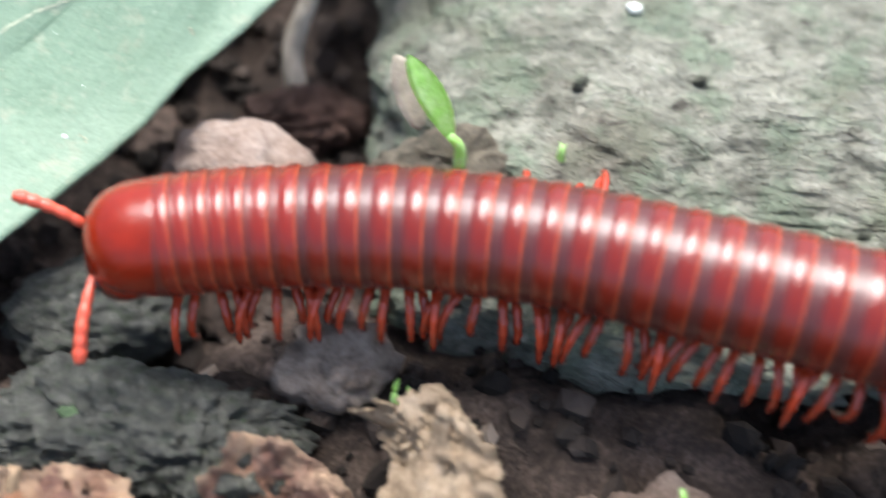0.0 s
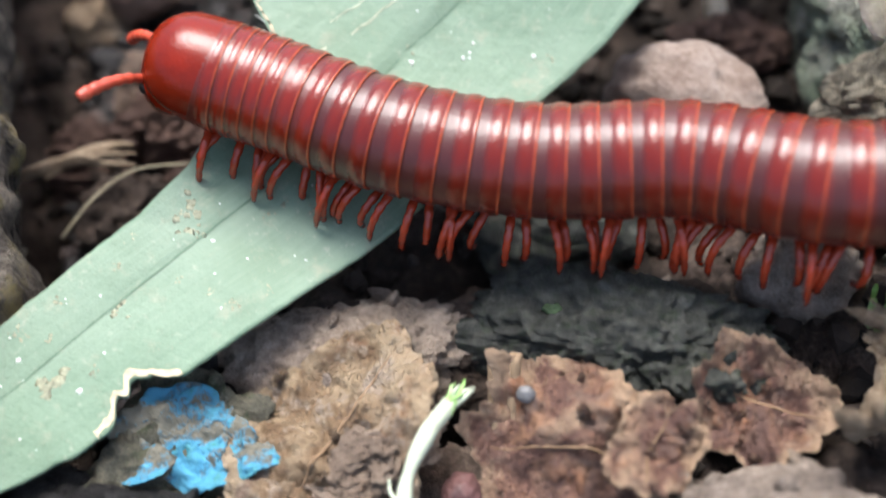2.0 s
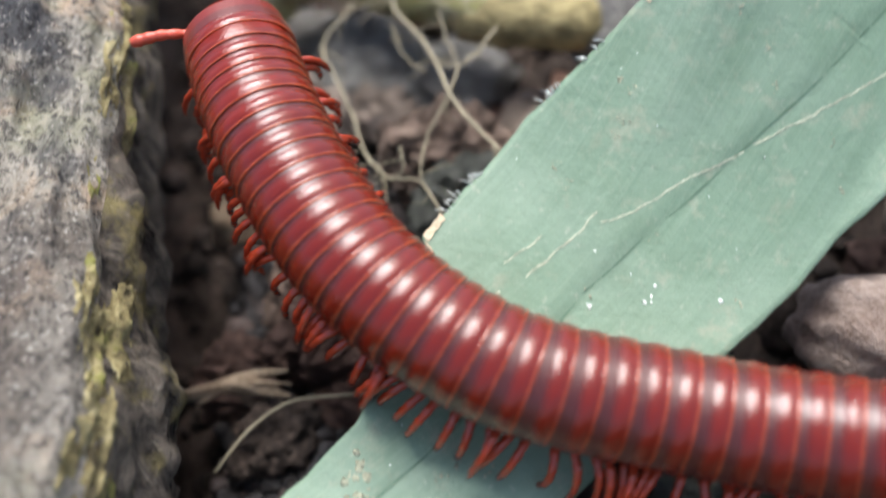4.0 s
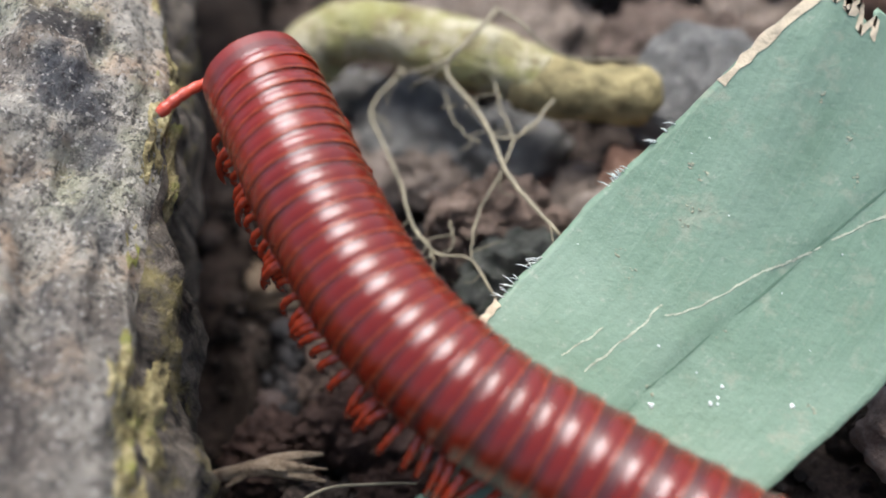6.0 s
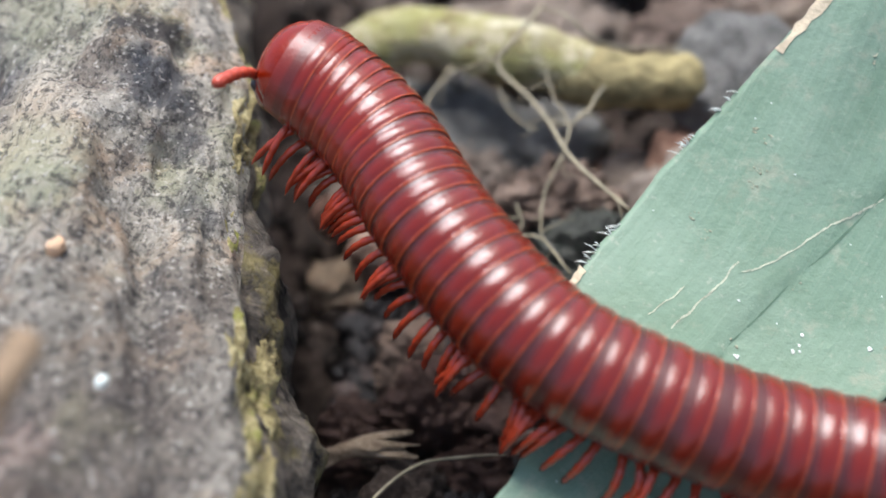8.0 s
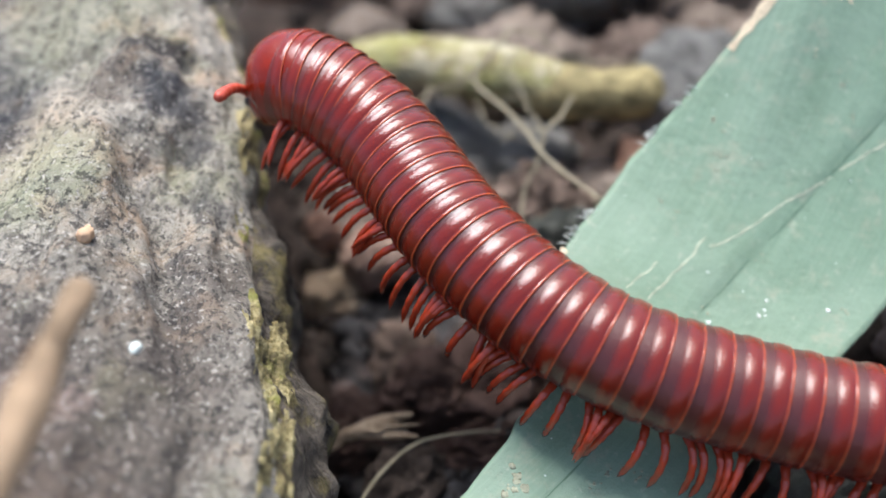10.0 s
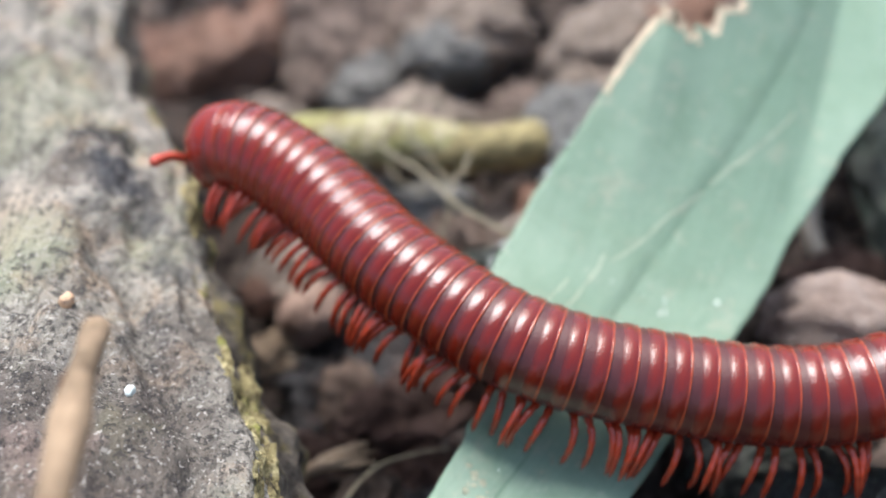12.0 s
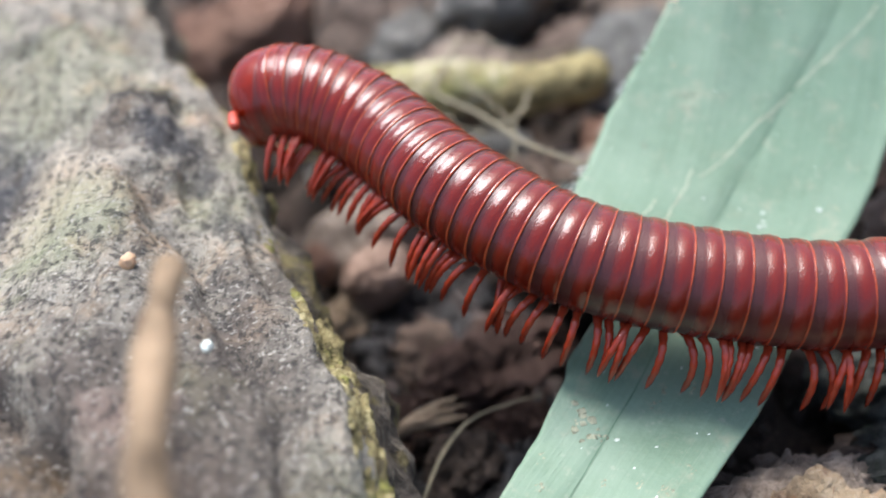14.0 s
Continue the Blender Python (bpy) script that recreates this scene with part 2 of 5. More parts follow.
def moss_material():
    s = Shader("yellow_moss", 0.95, 0.2)
    c = s.ramp(s.noise(6.0, 5, 0.7), [(0.36, (0.12, 0.10, 0.06)), (0.49, (0.40, 0.335, 0.16)), (0.65, (0.72, 0.64, 0.36))])
    g = s.ramp(s.noise(2.6, 4, 0.6), [(0.52, 0.0), (0.64, 0.85)])
    s.colour(s.mix(g, c, (0.33, 0.35, 0.08)))
    s.bump(s.noise(9.0, 5, 0.7), 0.12)
    s.bump(s.noise(24.0, 4, 0.7), 0.06)
    return s.mat


MOSS = moss_material()
MOSS_GREEN = plain("green_moss", (0.06, 0.095, 0.05), 0.9, 0.2, 14.0, 0.5, 0.04)
STICK = plain("dry_stick", (0.25, 0.18, 0.115), 0.85, 0.2, 3.0, 0.6, 0.06)
KNOT = plain("dark_knot", (0.09, 0.055, 0.035), 0.8, 0.25, 8.0, 0.4, 0.03)
STEM_GREY = plain("grey_stem", (0.42, 0.37, 0.29), 0.8, 0.25, 5.0, 0.35)
STALK = plain("pale_stalk", (0.50, 0.56, 0.42), 0.6, 0.4, 5.0, 0.25)
s = Shader("sprout_green", 0.3, 0.6)
s.colour(s.mix(s.ramp(s.noise(9.0, 4, 0.65), [(0.45, 0.0), (0.65, 0.8)]), (0.40, 0.70, 0.22), (0.74, 0.88, 0.58)))
s.bump(s.noise(16.0, 3, 0.6), 0.015)
SPROUT = s.mat


def let_light_through(mat, colour, share):
    """A thin leaf: part of the light comes through from behind."""
    nt = mat.node_tree
    glow = nt.nodes.new("ShaderNodeBsdfTranslucent")
    glow.inputs["Color"].default_value = (*colour, 1)
    mix = nt.nodes.new("ShaderNodeMixShader")
    mix.inputs[0].default_value = share
    nt.links.new(nt.nodes["Principled BSDF"].outputs[0], mix.inputs[1])
    nt.links.new(glow.outputs[0], mix.inputs[2])
    nt.links.new(mix.outputs[0], nt.nodes["Material Output"].inputs["Surface"])


let_light_through(SPROUT, (0.55, 0.85, 0.25), 0.35)
ROOT = plain("rootlet", (0.27, 0.24, 0.165), 0.75, 0.3, 9.0, 0.35)
SEED = plain("seed_shell", (0.16, 0.16, 0.16), 0.35, 0.5, 8.0, 0.4)
NUT = plain("maroon_nut", (0.12, 0.06, 0.055), 0.5, 0.4, 6.0, 0.6)
PALE = plain("dry_edge", (0.58, 0.49, 0.34), 0.8, 0.3, 10.0, 0.3)
SPECK = plain("white_speck", (0.66, 0.72, 0.66), 0.7, 0.3, 20.0, 0.2)
SCRATCH = plain("scar", (0.40, 0.43, 0.32), 0.85, 0.2, 12.0, 0.4)
RIB = plain("midrib_green", (0.11, 0.185, 0.12), 0.55, 0.35, 8.0, 0.2, 0.005)
DIRT_SPOT = plain("dried_mud", (0.30, 0.31, 0.22), 0.9, 0.2, 14.0, 0.4)
RED_STEM = plain("red_stem", (0.25, 0.07, 0.07), 0.6, 0.4, 6.0, 0.3)


def twig_material():
    s = Shader("yellow_twig", 0.85, 0.25)
    c = s.ramp(s.noise(3.0, 6, 0.7), [(0.32, (0.15, 0.115, 0.055)), (0.48, (0.43, 0.385, 0.205)), (0.66, (0.70, 0.66, 0.50))])
    g = s.ramp(s.noise(2.6, 5, 0.65), [(0.48, 0.0), (0.62, 0.65)])
    c = s.mix(g, c, (0.34, 0.34, 0.10))
    c = s.mix(s.ramp(s.noise(5.0, 5, 0.7), [(0.33, 0.7), (0.42, 0.0)]), c, (0.17, 0.11, 0.06))
    s.colour(c)
    s.bump(s.noise(11, 5, 0.7), 0.10)
    return s.mat


TWIG = twig_material()
TWIG_END = plain("twig_end", (0.29, 0.245, 0.12), 0.85, 0.25, 6.0, 0.55, 0.08)


def dead_leaf_material(name, a, b, c, edge, caking=0.75):
    """Rotting leaf: blotched, soil-caked, paler and frayed at the rim."""
    s = Shader(name, 0.5, 0.45)
    n = s.noise(3.0, 6, 0.75, None, 0.6)
    col = s.ramp(n, [(0.34, a), (0.5, b), (0.64, c)])
    patch = s.noise(1.3, 4, 0.55, None, 0.4)
    col = s.mix(s.ramp(patch, [(0.36, 0.7), (0.46, 0.0)]), col, edge)
    col = s.mix(s.ramp(patch, [(0.54, 0.0), (0.64, 0.65)]), col, (0.20, 0.125, 0.105))
    col = s.mix(s.ramp(s.noise(2.1, 4, 0.6), [(0.58, 0.0), (0.66, 0.7)]), col, (0.42, 0.17, 0.07))
    caked = s.noise(4.5, 6, 0.75)
    col = s.mix(s.ramp(caked, [(0.52, 0.0), (0.60, caking)]), col, (0.55, 0.46, 0.37))
    col = s.mix(s.ramp(s.noise(9.0, 5, 0.7), [(0.33, 0.7), (0.40, 0.0)]), col, (0.12, 0.08, 0.055))
    sep = s.nt.nodes.new("ShaderNodeSeparateXYZ")
    s.nt.links.new(s.tc.outputs["UV"], sep.inputs[0])
    rim = s.math("ADD", sep.outputs[0], s.math("MULTIPLY", s.math("SUBTRACT", s.noise(2.6, 4, 0.7), 0.5), 1.6))
    col = s.mix(s.ramp(rim, [(0.78, 0.0), (1.0, 0.7)]), col, edge)
    s.colour(col)
    s.bump(caked, 0.09)
    s.bump(s.noise(9, 6, 0.75), 0.05)
    s.bump(s.noise(32, 3, 0.7), 0.03)
    return s.mat


VEIN = plain("leaf_vein", (0.26, 0.17, 0.10), 0.75, 0.3, 9.0, 0.4)
DEAD_TAN = dead_leaf_material("rotting_leaf_tan", (0.14, 0.085, 0.05), (0.33, 0.215, 0.12), (0.48, 0.37, 0.25), (0.60, 0.47, 0.31))
DEAD_RED = dead_leaf_material("rotting_leaf_red", (0.105, 0.052, 0.043), (0.24, 0.130, 0.098), (0.46, 0.26, 0.155), (0.66, 0.48, 0.32), 0.22)


def blue_material():
    s = Shader("blue_scrap", 0.8, 0.25)
    m = s.ramp(s.noise(2.6, 6, 0.7), [(0.44, 0.0), (0.51, 0.85)])
    c = s.mix(m, (0.15, 0.145, 0.115), (0.06, 0.31, 0.49))
    s.colour(s.mix(s.ramp(s.noise(5, 4, 0.6), [(0.55, 0.0), (0.68, 0.8)]), c, (0.06, 0.22, 0.19)))
    s.bump(s.noise(5, 6, 0.7), 0.05)
    s.bump(m, 0.01)
    return s.mat


BLUE = blue_material()
SCRAP = earth("mouldy_scrap", (0.05, 0.055, 0.045), (0.20, 0.20, 0.155), (0.42, 0.40, 0.29), 5.0, 0.08, 0.85, 0.5)


def blade_material():
    """A grass blade: fine veins along it, pale bloom, dust."""
    s = Shader("green_blade", 0.5, 0.35)
    uv = s.tc.outputs["UV"]
    vein = s.noise(1.0, 4, 0.65, s.map(uv, (34.0, 0.6, 1.0)))
    fine = s.noise(1.0, 2, 0.6, s.map(uv, (70.0, 0.5, 1.0)))
    broad = s.noise(1.1, 5, 0.6)
    c = s.ramp(vein, [(0.25, (0.138, 0.222, 0.148)), (0.75, (0.178, 0.272, 0.188))])
    c = s.mix(s.ramp(broad, [(0.4, 0.0), (0.7, 0.5)]), c, (0.23, 0.31, 0.235))
    c = s.mix(s.ramp(s.noise(4.0, 6, 0.75), [(0.55, 0.0), (0.66, 0.55)]), c, (0.29, 0.31, 0.225))
    c = s.mix(s.ramp(s.noise(14.0, 4, 0.7), [(0.60, 0.0), (0.68, 0.45)]), c, (0.33, 0.36, 0.28))
    c = s.mix(s.ramp(s.noise(2.2, 5, 0.65), [(0.36, 0.35), (0.48, 0.0)]), c, (0.13, 0.20, 0.13))
    c = s.mix(s.ramp(fine, [(0.56, 0.0), (0.70, 0.15)]), c, (0.29, 0.37, 0.285))
    s.colour(c)
    s.bump(vein, 0.0025)
    s.bump(s.noise(9.0, 5, 0.7), 0.012)
    s.bump(fine, 0.0015)
    return s.mat


BLADE = blade_material()


def ring_material(name, grey, red, rim):
    """A body ring along its own length: tucked grey front, red back, orange rim."""
    s = Shader(name, 0.3, 0.30)
    sep = s.nt.nodes.new("ShaderNodeSeparateXYZ")
    s.nt.links.new(s.tc.outputs["Generated"], sep.inputs[0])
    wob = s.math("ADD", sep.outputs[0], s.math("MULTIPLY", s.math("SUBTRACT", s.noise(6.0, 3, 0.6), 0.5), 0.07))
    c = s.ramp(wob, [(0.0, rim), (0.024, rim), (0.052, red), (0.26, red), (0.42, grey), (0.62, grey), (0.72, red)])
    c = s.mix(s.ramp(s.noise(7.0, 4, 0.6), [(0.5, 0.0), (0.75, 0.35)]), c, (0.09, 0.012, 0.009))
    s.colour(c)
    s.rough(s.ramp(wob, [(0.05, 0.11), (0.30, 0.15), (0.46, 0.40)]))
    s.put(s.bsdf.inputs["Specular IOR Level"], s.ramp(wob, [(0.30, 0.50), (0.46, 0.55)]))
    s.bump(s.noise(46.0, 2, 0.7), 0.0030, 0.9)
    s.bump(s.noise(90.0, 1, 0.5), 0.0022, 0.8)
    s.bump(s.noise(7.0, 2, 0.5), 0.002, 0.4)
    s.bsdf.inputs["Coat Weight"].default_value = 0.18
    s.bsdf.inputs["Coat Roughness"].default_value = 0.10
    return s.mat


RING = ring_material("ring_shell", (0.070, 0.0112, 0.0085), (0.150, 0.0090, 0.0025), (0.42, 0.070, 0.022))
RING_FRONT = ring_material("front_ring_shell", (0.105, 0.0095, 0.0036), (0.180, 0.0105, 0.0024), (0.44, 0.075, 0.024))


def shell(name, colour, rough, gloss=0.5):
    s = Shader(name, rough, gloss)
    n = s.noise(6, 4, 0.6)
    s.colour(s.ramp(n, [(0.35, tuple(c * 0.8 for c in colour)), (0.65, tuple(c * 1.15 for c in colour))]))
    s.bump(s.noise(40, 2, 0.6), 0.006, 0.6)
    s.bsdf.inputs["Coat Weight"].default_value = 0.25
    s.bsdf.inputs["Coat Roughness"].default_value = 0.15
    return s.mat


COLLUM = shell("collum_shell", (0.195, 0.0112, 0.0014), 0.24, 0.28)
LEG = shell("leg_shell", (0.31, 0.034, 0.012), 0.20)
ANTENNA = shell("antenna_shell", (0.50, 0.07, 0.035), 0.4)
CLAW = shell("claw", (0.55, 0.20, 0.12), 0.2)
EYE = shell("eye_patch", (0.015, 0.012, 0.012), 0.3)


# ---- mesh tools ----
def mesh_object(name, bm, material, smooth=True):
    bmesh.ops.scale(bm, vec=(CM, CM, CM), verts=bm.verts)
    me = bpy.data.meshes.new(name)
    bm.to_mesh(me)
    bm.free()
    if smooth:
        me.shade_smooth()
    me.materials.append(material)
    return new(name, me)


def part(name, bm, material, parent, label=""):
    ob = mesh_object(name, bm, material)
    ob.parent = parent
    return tagged(ob, label)


def put(ob, x, y, z, rx=0, ry=0, rz=0):
    ob.matrix_basis = pose(x * CM, y * CM, z * CM, rx, ry, rz)
    return ob


def thing(name, label, category, x=0, y=0, z=0, group="", kind=""):
    return tagged(put(new(name), x, y, z), label, category, group, kind)


def fbm(v, scale, octaves=4):
    return noise.fractal(Vector(v) * scale, 1.0, 2.0, octaves)


def curve(points, n):
    """A smooth line through the points: n + 1 places along it."""
    p = [Vector(q) for q in points]
    p = [2 * p[0] - p[1], *p, 2 * p[-1] - p[-2]]
    out = []
    for i in range(n + 1):
        u = i / n * (len(p) - 3)
        k = min(int(u), len(p) - 4)
        w = u - k
        a, b, c, d = p[k:k + 4]
        out.append(0.5 * (2 * b + (c - a) * w + (2 * a - 5 * b + 4 * c - d) * w * w + (3 * b - a - 3 * c + d) * w ** 3))
    return out


def tube(bm, line, radii, sides=8, rough=0.0, seed=0.0, cap=True):
    """A tube along the line; radii has one value for each place or a function of 0..1."""
    n = len(line)
    rings = []
    side = None
    for i, q in enumerate(line):
        ahead = (line[min(i + 1, n - 1)] - line[max(i - 1, 0)]).normalized()
        if side is None:
            side = ahead.orthogonal().normalized()
        side = (side - ahead * side.dot(ahead)).normalized()
        over = ahead.cross(side)
        r = radii(i / (n - 1)) if callable(radii) else radii[i]
        ring = []
        for k in range(sides):
            a = 2 * math.pi * k / sides
            d = math.cos(a) * side + math.sin(a) * over
            f = 1 + rough * fbm(q + d * r + Vector((seed, 0, 0)), 2.5, 3) if rough else 1
            ring.append(bm.verts.new(q + d * r * f))
        rings.append(ring)
    for a, b in zip(rings, rings[1:]):
        for k in range(sides):
            bm.faces.new((a[k], a[(k + 1) % sides], b[(k + 1) % sides], b[k]))
    if cap:
        bm.faces.new(rings[0][::-1])
        bm.faces.new(rings[-1])
    return rings


def lump(sx, sy, sz, seed, rough=0.35, detail=4, scale=1.2, flat=0.0, box=1.0):
    """A clod: an uneven ball of those half sizes, broken at two scales."""
    bm = bmesh.new()
    bmesh.ops.create_icosphere(bm, subdivisions=detail, radius=1.0)
    off = Vector((seed * 3.7, seed * 1.9, seed * 2.3))
    size = (sx * sy * sz) ** (1 / 3)
    for v in bm.verts:
        n = v.co.normalized()
        if box < 1:
            n = Vector([math.copysign(abs(c) ** box, c) for c in n])
        w = Vector((n.x * sx, n.y * sy, n.z * sz)) / size
        d = 1 + rough * fbm(n + off, scale, 3) + rough * 0.45 * fbm(w + off, scale * 4, 4) + rough * 0.12 * fbm(w + off, scale * 12, 4)
        v.co = Vector((n.x * sx, n.y * sy, n.z * sz)) * max(d, 0.35)
        if flat and v.co.z > sz * flat:
            v.co.z = sz * flat + (v.co.z - sz * flat) * 0.25
    return bm


def sheet(radius, stretch, seed, curl=0.15, jag=0.22, thick=0.05, rings=44, sides=200, wave=1.0):
    """A dead leaf's scrap: a crumbly-edged disc, curled and crumpled, with thickness; u runs from its middle to its rim."""
    bm = bmesh.new()
    uvl = bm.loops.layers.uv.new("UVMap")
    edges = []
    for k in range(sides):
        a = 2 * math.pi * k / sides
        e = Vector((math.cos(a), math.sin(a), 0))
        edges.append((e, radius * (1 + jag * 1.6 * fbm(e + Vector((seed, 0, 0)), 1.3, 2) + jag * 0.34 * fbm(e * 2 + Vector((0, seed, 0)), 5.0, 3) + jag * 0.07 * fbm(e * 3 + Vector((0, seed, 4)), 11.0, 3))))
    layers = []
    for lay in (0, 1):
        rows = []
        for i in range(rings + 1):
            row = []
            for e, edge in edges:
                q = e * edge * i / rings
                q.x *= stretch
                ridge = 0.5 - abs(fbm(q + Vector((seed, seed, 0)), 3.2, 4))
                z = curl * (q.x * q.x - 0.5 * q.y * q.y) / radius + wave * 0.26 * fbm(q + Vector((0, 0, seed)), 1.6, 4) + 0.05 * ridge + 0.032 * fbm(q + Vector((seed, 0, 0)), 8.0, 4) + 0.014 * fbm(q + Vector((seed, 7, 0)), 21.0, 3)
                q.z = z - lay * thick
                if i == 0:
                    if not row:
                        row.append(bm.verts.new(q))
                    else:
                        row.append(row[0])
                else:
                    row.append(bm.verts.new(q))
            rows.append(row)
        layers.append(rows)
        for i, (a, b) in enumerate(zip(rows, rows[1:])):
            for k in range(sides):
                j = (k + 1) % sides
                f = [(a[k], i), (b[k], i + 1), (b[j], i + 1)] + ([] if i == 0 else [(a[j], i)])
                f = f if lay == 0 else f[::-1]
                face = bm.faces.new([v for v, w in f])
                for loop, (v, w) in zip(face.loops, f):
                    loop[uvl].uv = (w / rings, 0)
    top, low = layers[0][-1], layers[1][-1]
    for k in range(sides):
        j = (k + 1) % sides
        face = bm.faces.new((top[j], top[k], low[k], low[j]))
        for loop in face.loops:
            loop[uvl].uv = (1, 0)
    return bm


# ---- ground ----
def ground_height(x, y):
    near = math.exp(-((x + 3) ** 2 + (y - 4) ** 2) / 900)
    rise = 0.95 * min(1, max(0, (y - 5) / 4.5)) ** 1.2
    return rise - 0.55 + near * (0.55 * fbm((x, y, 0), 0.45, 3) + 0.22 * fbm((x, y, 3), 1.7, 4)) + (1 - near) * 0.8 * fbm((x, y, 0), 0.05, 3)


def build_ground():
    n = 130
    axis = [math.sinh(i / n * 6.4) * 3.6 for i in range(-n, n + 1)]
    bm = bmesh.new()
    grid = [[bm.verts.new((a - 3, b + 5, ground_height(a - 3, b + 5))) for b in axis] for a in axis]
    for i in range(2 * n):
        for k in range(2 * n):
            bm.faces.new((grid[i][k], grid[i + 1][k], grid[i + 1][k + 1], grid[i][k + 1]))
    return tagged(mesh_object("ground", bm, SOIL), "dark moist forest soil covered in crumbs", "ground", kind="structure")


build_ground()

def steps(u, *knots):
    """A value that runs straight from knot to knot of (u, value)."""
    for (a, p), (b, q) in zip(knots, knots[1:]):
        if u <= b:
            return p + (q - p) * max(0, u - a) / (b - a)
    return knots[-1][1]


# ---- log ----
LOG_AXIS = Vector((-0.316, 0.949, 0))
LOG_SIDE = Vector((0.949, 0.316, 0))


def log_half(s):
    return 2.05 if s < 4 else max(0.95, 2.05 - 0.2 * (s - 4))


def log_surface(s, a):
    """A place on the log at s along it and the angle a round it (0: the side to the leaf, 90: the top)."""
    h = log_half(s)
    p = -4.74 - 0.16 * min(1, max(0, 4.6 - s)) + 0.05 * math.sin(s * 1.9) + 0.08 * math.exp(-((s - 7.2) / 0.7) ** 2) + 0.07 * math.exp(-((s - 5.7) / 0.8) ** 2) - h
    e = 2 / 2.8
    c, t = math.cos(a), math.sin(a)
    q = LOG_SIDE * (p + h * math.copysign(abs(c) ** e, c)) + LOG_AXIS * s
    q.z = 0.72 + 0.23 * (s - 5.5) + (1.15 + 0.36 * h) * math.copysign(abs(t) ** e, t)
    n = (LOG_SIDE * c + Vector((0, 0, t))).normalized()
    d = 0.22 * fbm((s * 0.35, c * 2, t * 2), 1.0, 3) + 0.09 * fbm((s * 1.2, c * 4, t * 4), 1.6, 4) + 0.34 * steps(s, (2.2, 1), (3.6, 0)) * max(0, t - 0.3) * fbm((s * 0.9, c * 3, t * 3), 1.7, 4) + 0.02 * fbm((s * 4, c * 9, t * 9), 2.0, 3)
    for ax, ay, bx, by in ((-8.5, 3.75, -7.95, 2.9), (-7.95, 2.9, -7.5, 2.4), (-7.5, 2.4, -7.1, 1.7)):
        w = min(1, max(0, ((q.x - ax) * (bx - ax) + (q.y - ay) * (by - ay)) / ((bx - ax) ** 2 + (by - ay) ** 2)))
        gap = math.hypot(q.x - ax - w * (bx - ax), q.y - ay - w * (by - ay)) + 0.06 * fbm((q.x, q.y, 2), 3.0, 3)
        if t > 0.5:
            d = min(d, d - 0.20 * math.exp(-(gap / 0.10) ** 2))
    if t > 0.5:
        d += 0.11 * math.exp(-((q.x + 7.30) ** 2 + (q.y - 5.30) ** 2) / 0.03) - 0.06 * math.exp(-((q.x + 7.12) ** 2 + (q.y - 5.55) ** 2) / 0.02)
    return q + n * d


def build_log():
    log = thing("log", "weathered grey log with lichen and dark stains lying on soil", "log")
    bm, fl = bmesh.new(), bmesh.new()
    ns, na = 240, 150
    lo, hi = -5.0, 11.5
    a0 = 0.145 * math.pi
    top = [[bm.verts.new(log_surface(lo + (hi - lo) * i / ns, a0 + (math.pi * 1.35 - a0) * k / na)) for k in range(na + 1)] for i in range(ns + 1)]
    for i in range(ns):
        for k in range(na):
            bm.faces.new((top[i][k], top[i][k + 1], top[i + 1][k + 1], top[i + 1][k]))
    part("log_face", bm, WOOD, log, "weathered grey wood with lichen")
    nf = 46
    rows = []
    for i in range(ns + 1):
        s = lo + (hi - lo) * i / ns
        row = []
        for k in range(nf + 1):
            a = a0 - (a0 + 0.42 * math.pi) * k / nf
            q = log_surface(s, a)
            w = min(1, k / 6)
            under = min(1, max(0, (0.06 * math.pi - a) / (0.20 * math.pi)))
            q -= LOG_SIDE * 0.60 * under * under * (3 - 2 * under)
            q += LOG_SIDE * w * (0.04 + 0.22 * fbm((s * 1.1, a * 3.0, 5), 1.4, 5) - 0.10 * min(1, max(0, 4.6 - s)))
            row.append(fl.verts.new(q))
        rows.append(row)
    for i in range(ns):
        for k in range(nf):
            fl.faces.new((rows[i][k], rows[i + 1][k], rows[i + 1][k + 1], rows[i][k + 1]))
    bmesh.ops.reverse_faces(fl, faces=fl.faces)
    part("bark", fl, FLANK, log, "dark fissured bark flank")
    for end, s in enumerate((lo, hi)):
        cap = bmesh.new()
        ring = [cap.verts.new(log_surface(s, 2 * math.pi * k / 40)) for k in range(40)]
        mid = cap.verts.new(sum((v.co for v in ring), Vector()) / 40)
        for k in range(40):
            cap.faces.new((ring[k], ring[(k + 1) % 40], mid))
        part("log_end", cap, WOOD, log)
    ms = bmesh.new()
    rows = []
    for i in range(500):
        s = 1.2 + i * 0.0145
        row = []
        for k in range(27):
            low = steps(s, (2.6, 0.022), (4.4, 0.0))
            a = (0.092 - low + (0.100 + low) * k / 26) * math.pi
            q = log_surface(s, a)
            edge = 1 - abs(k / 13 - 1) ** 2
            d = 0.07 * fbm((s * 2.2, k * 0.12, 3), 1.0, 3) + 0.035 * fbm((s * 9, k * 0.7, 8), 1.0, 4) + 0.04 * edge - 0.028 - (0.05 if 5.6 < s < 6.6 else 0)
            row.append(ms.verts.new(q + LOG_SIDE * d + Vector((0, 0, d * 0.7))))
        rows.append(row)
    for a, b in zip(rows, rows[1:]):
        for k in range(26):
            ms.faces.new((a[k], a[k + 1], b[k + 1], b[k]))
    tagged(part("moss", ms, MOSS, log, "yellow-green moss along the edge"), kind="stuff")
    return log


build_log()


# ---- green blade ----


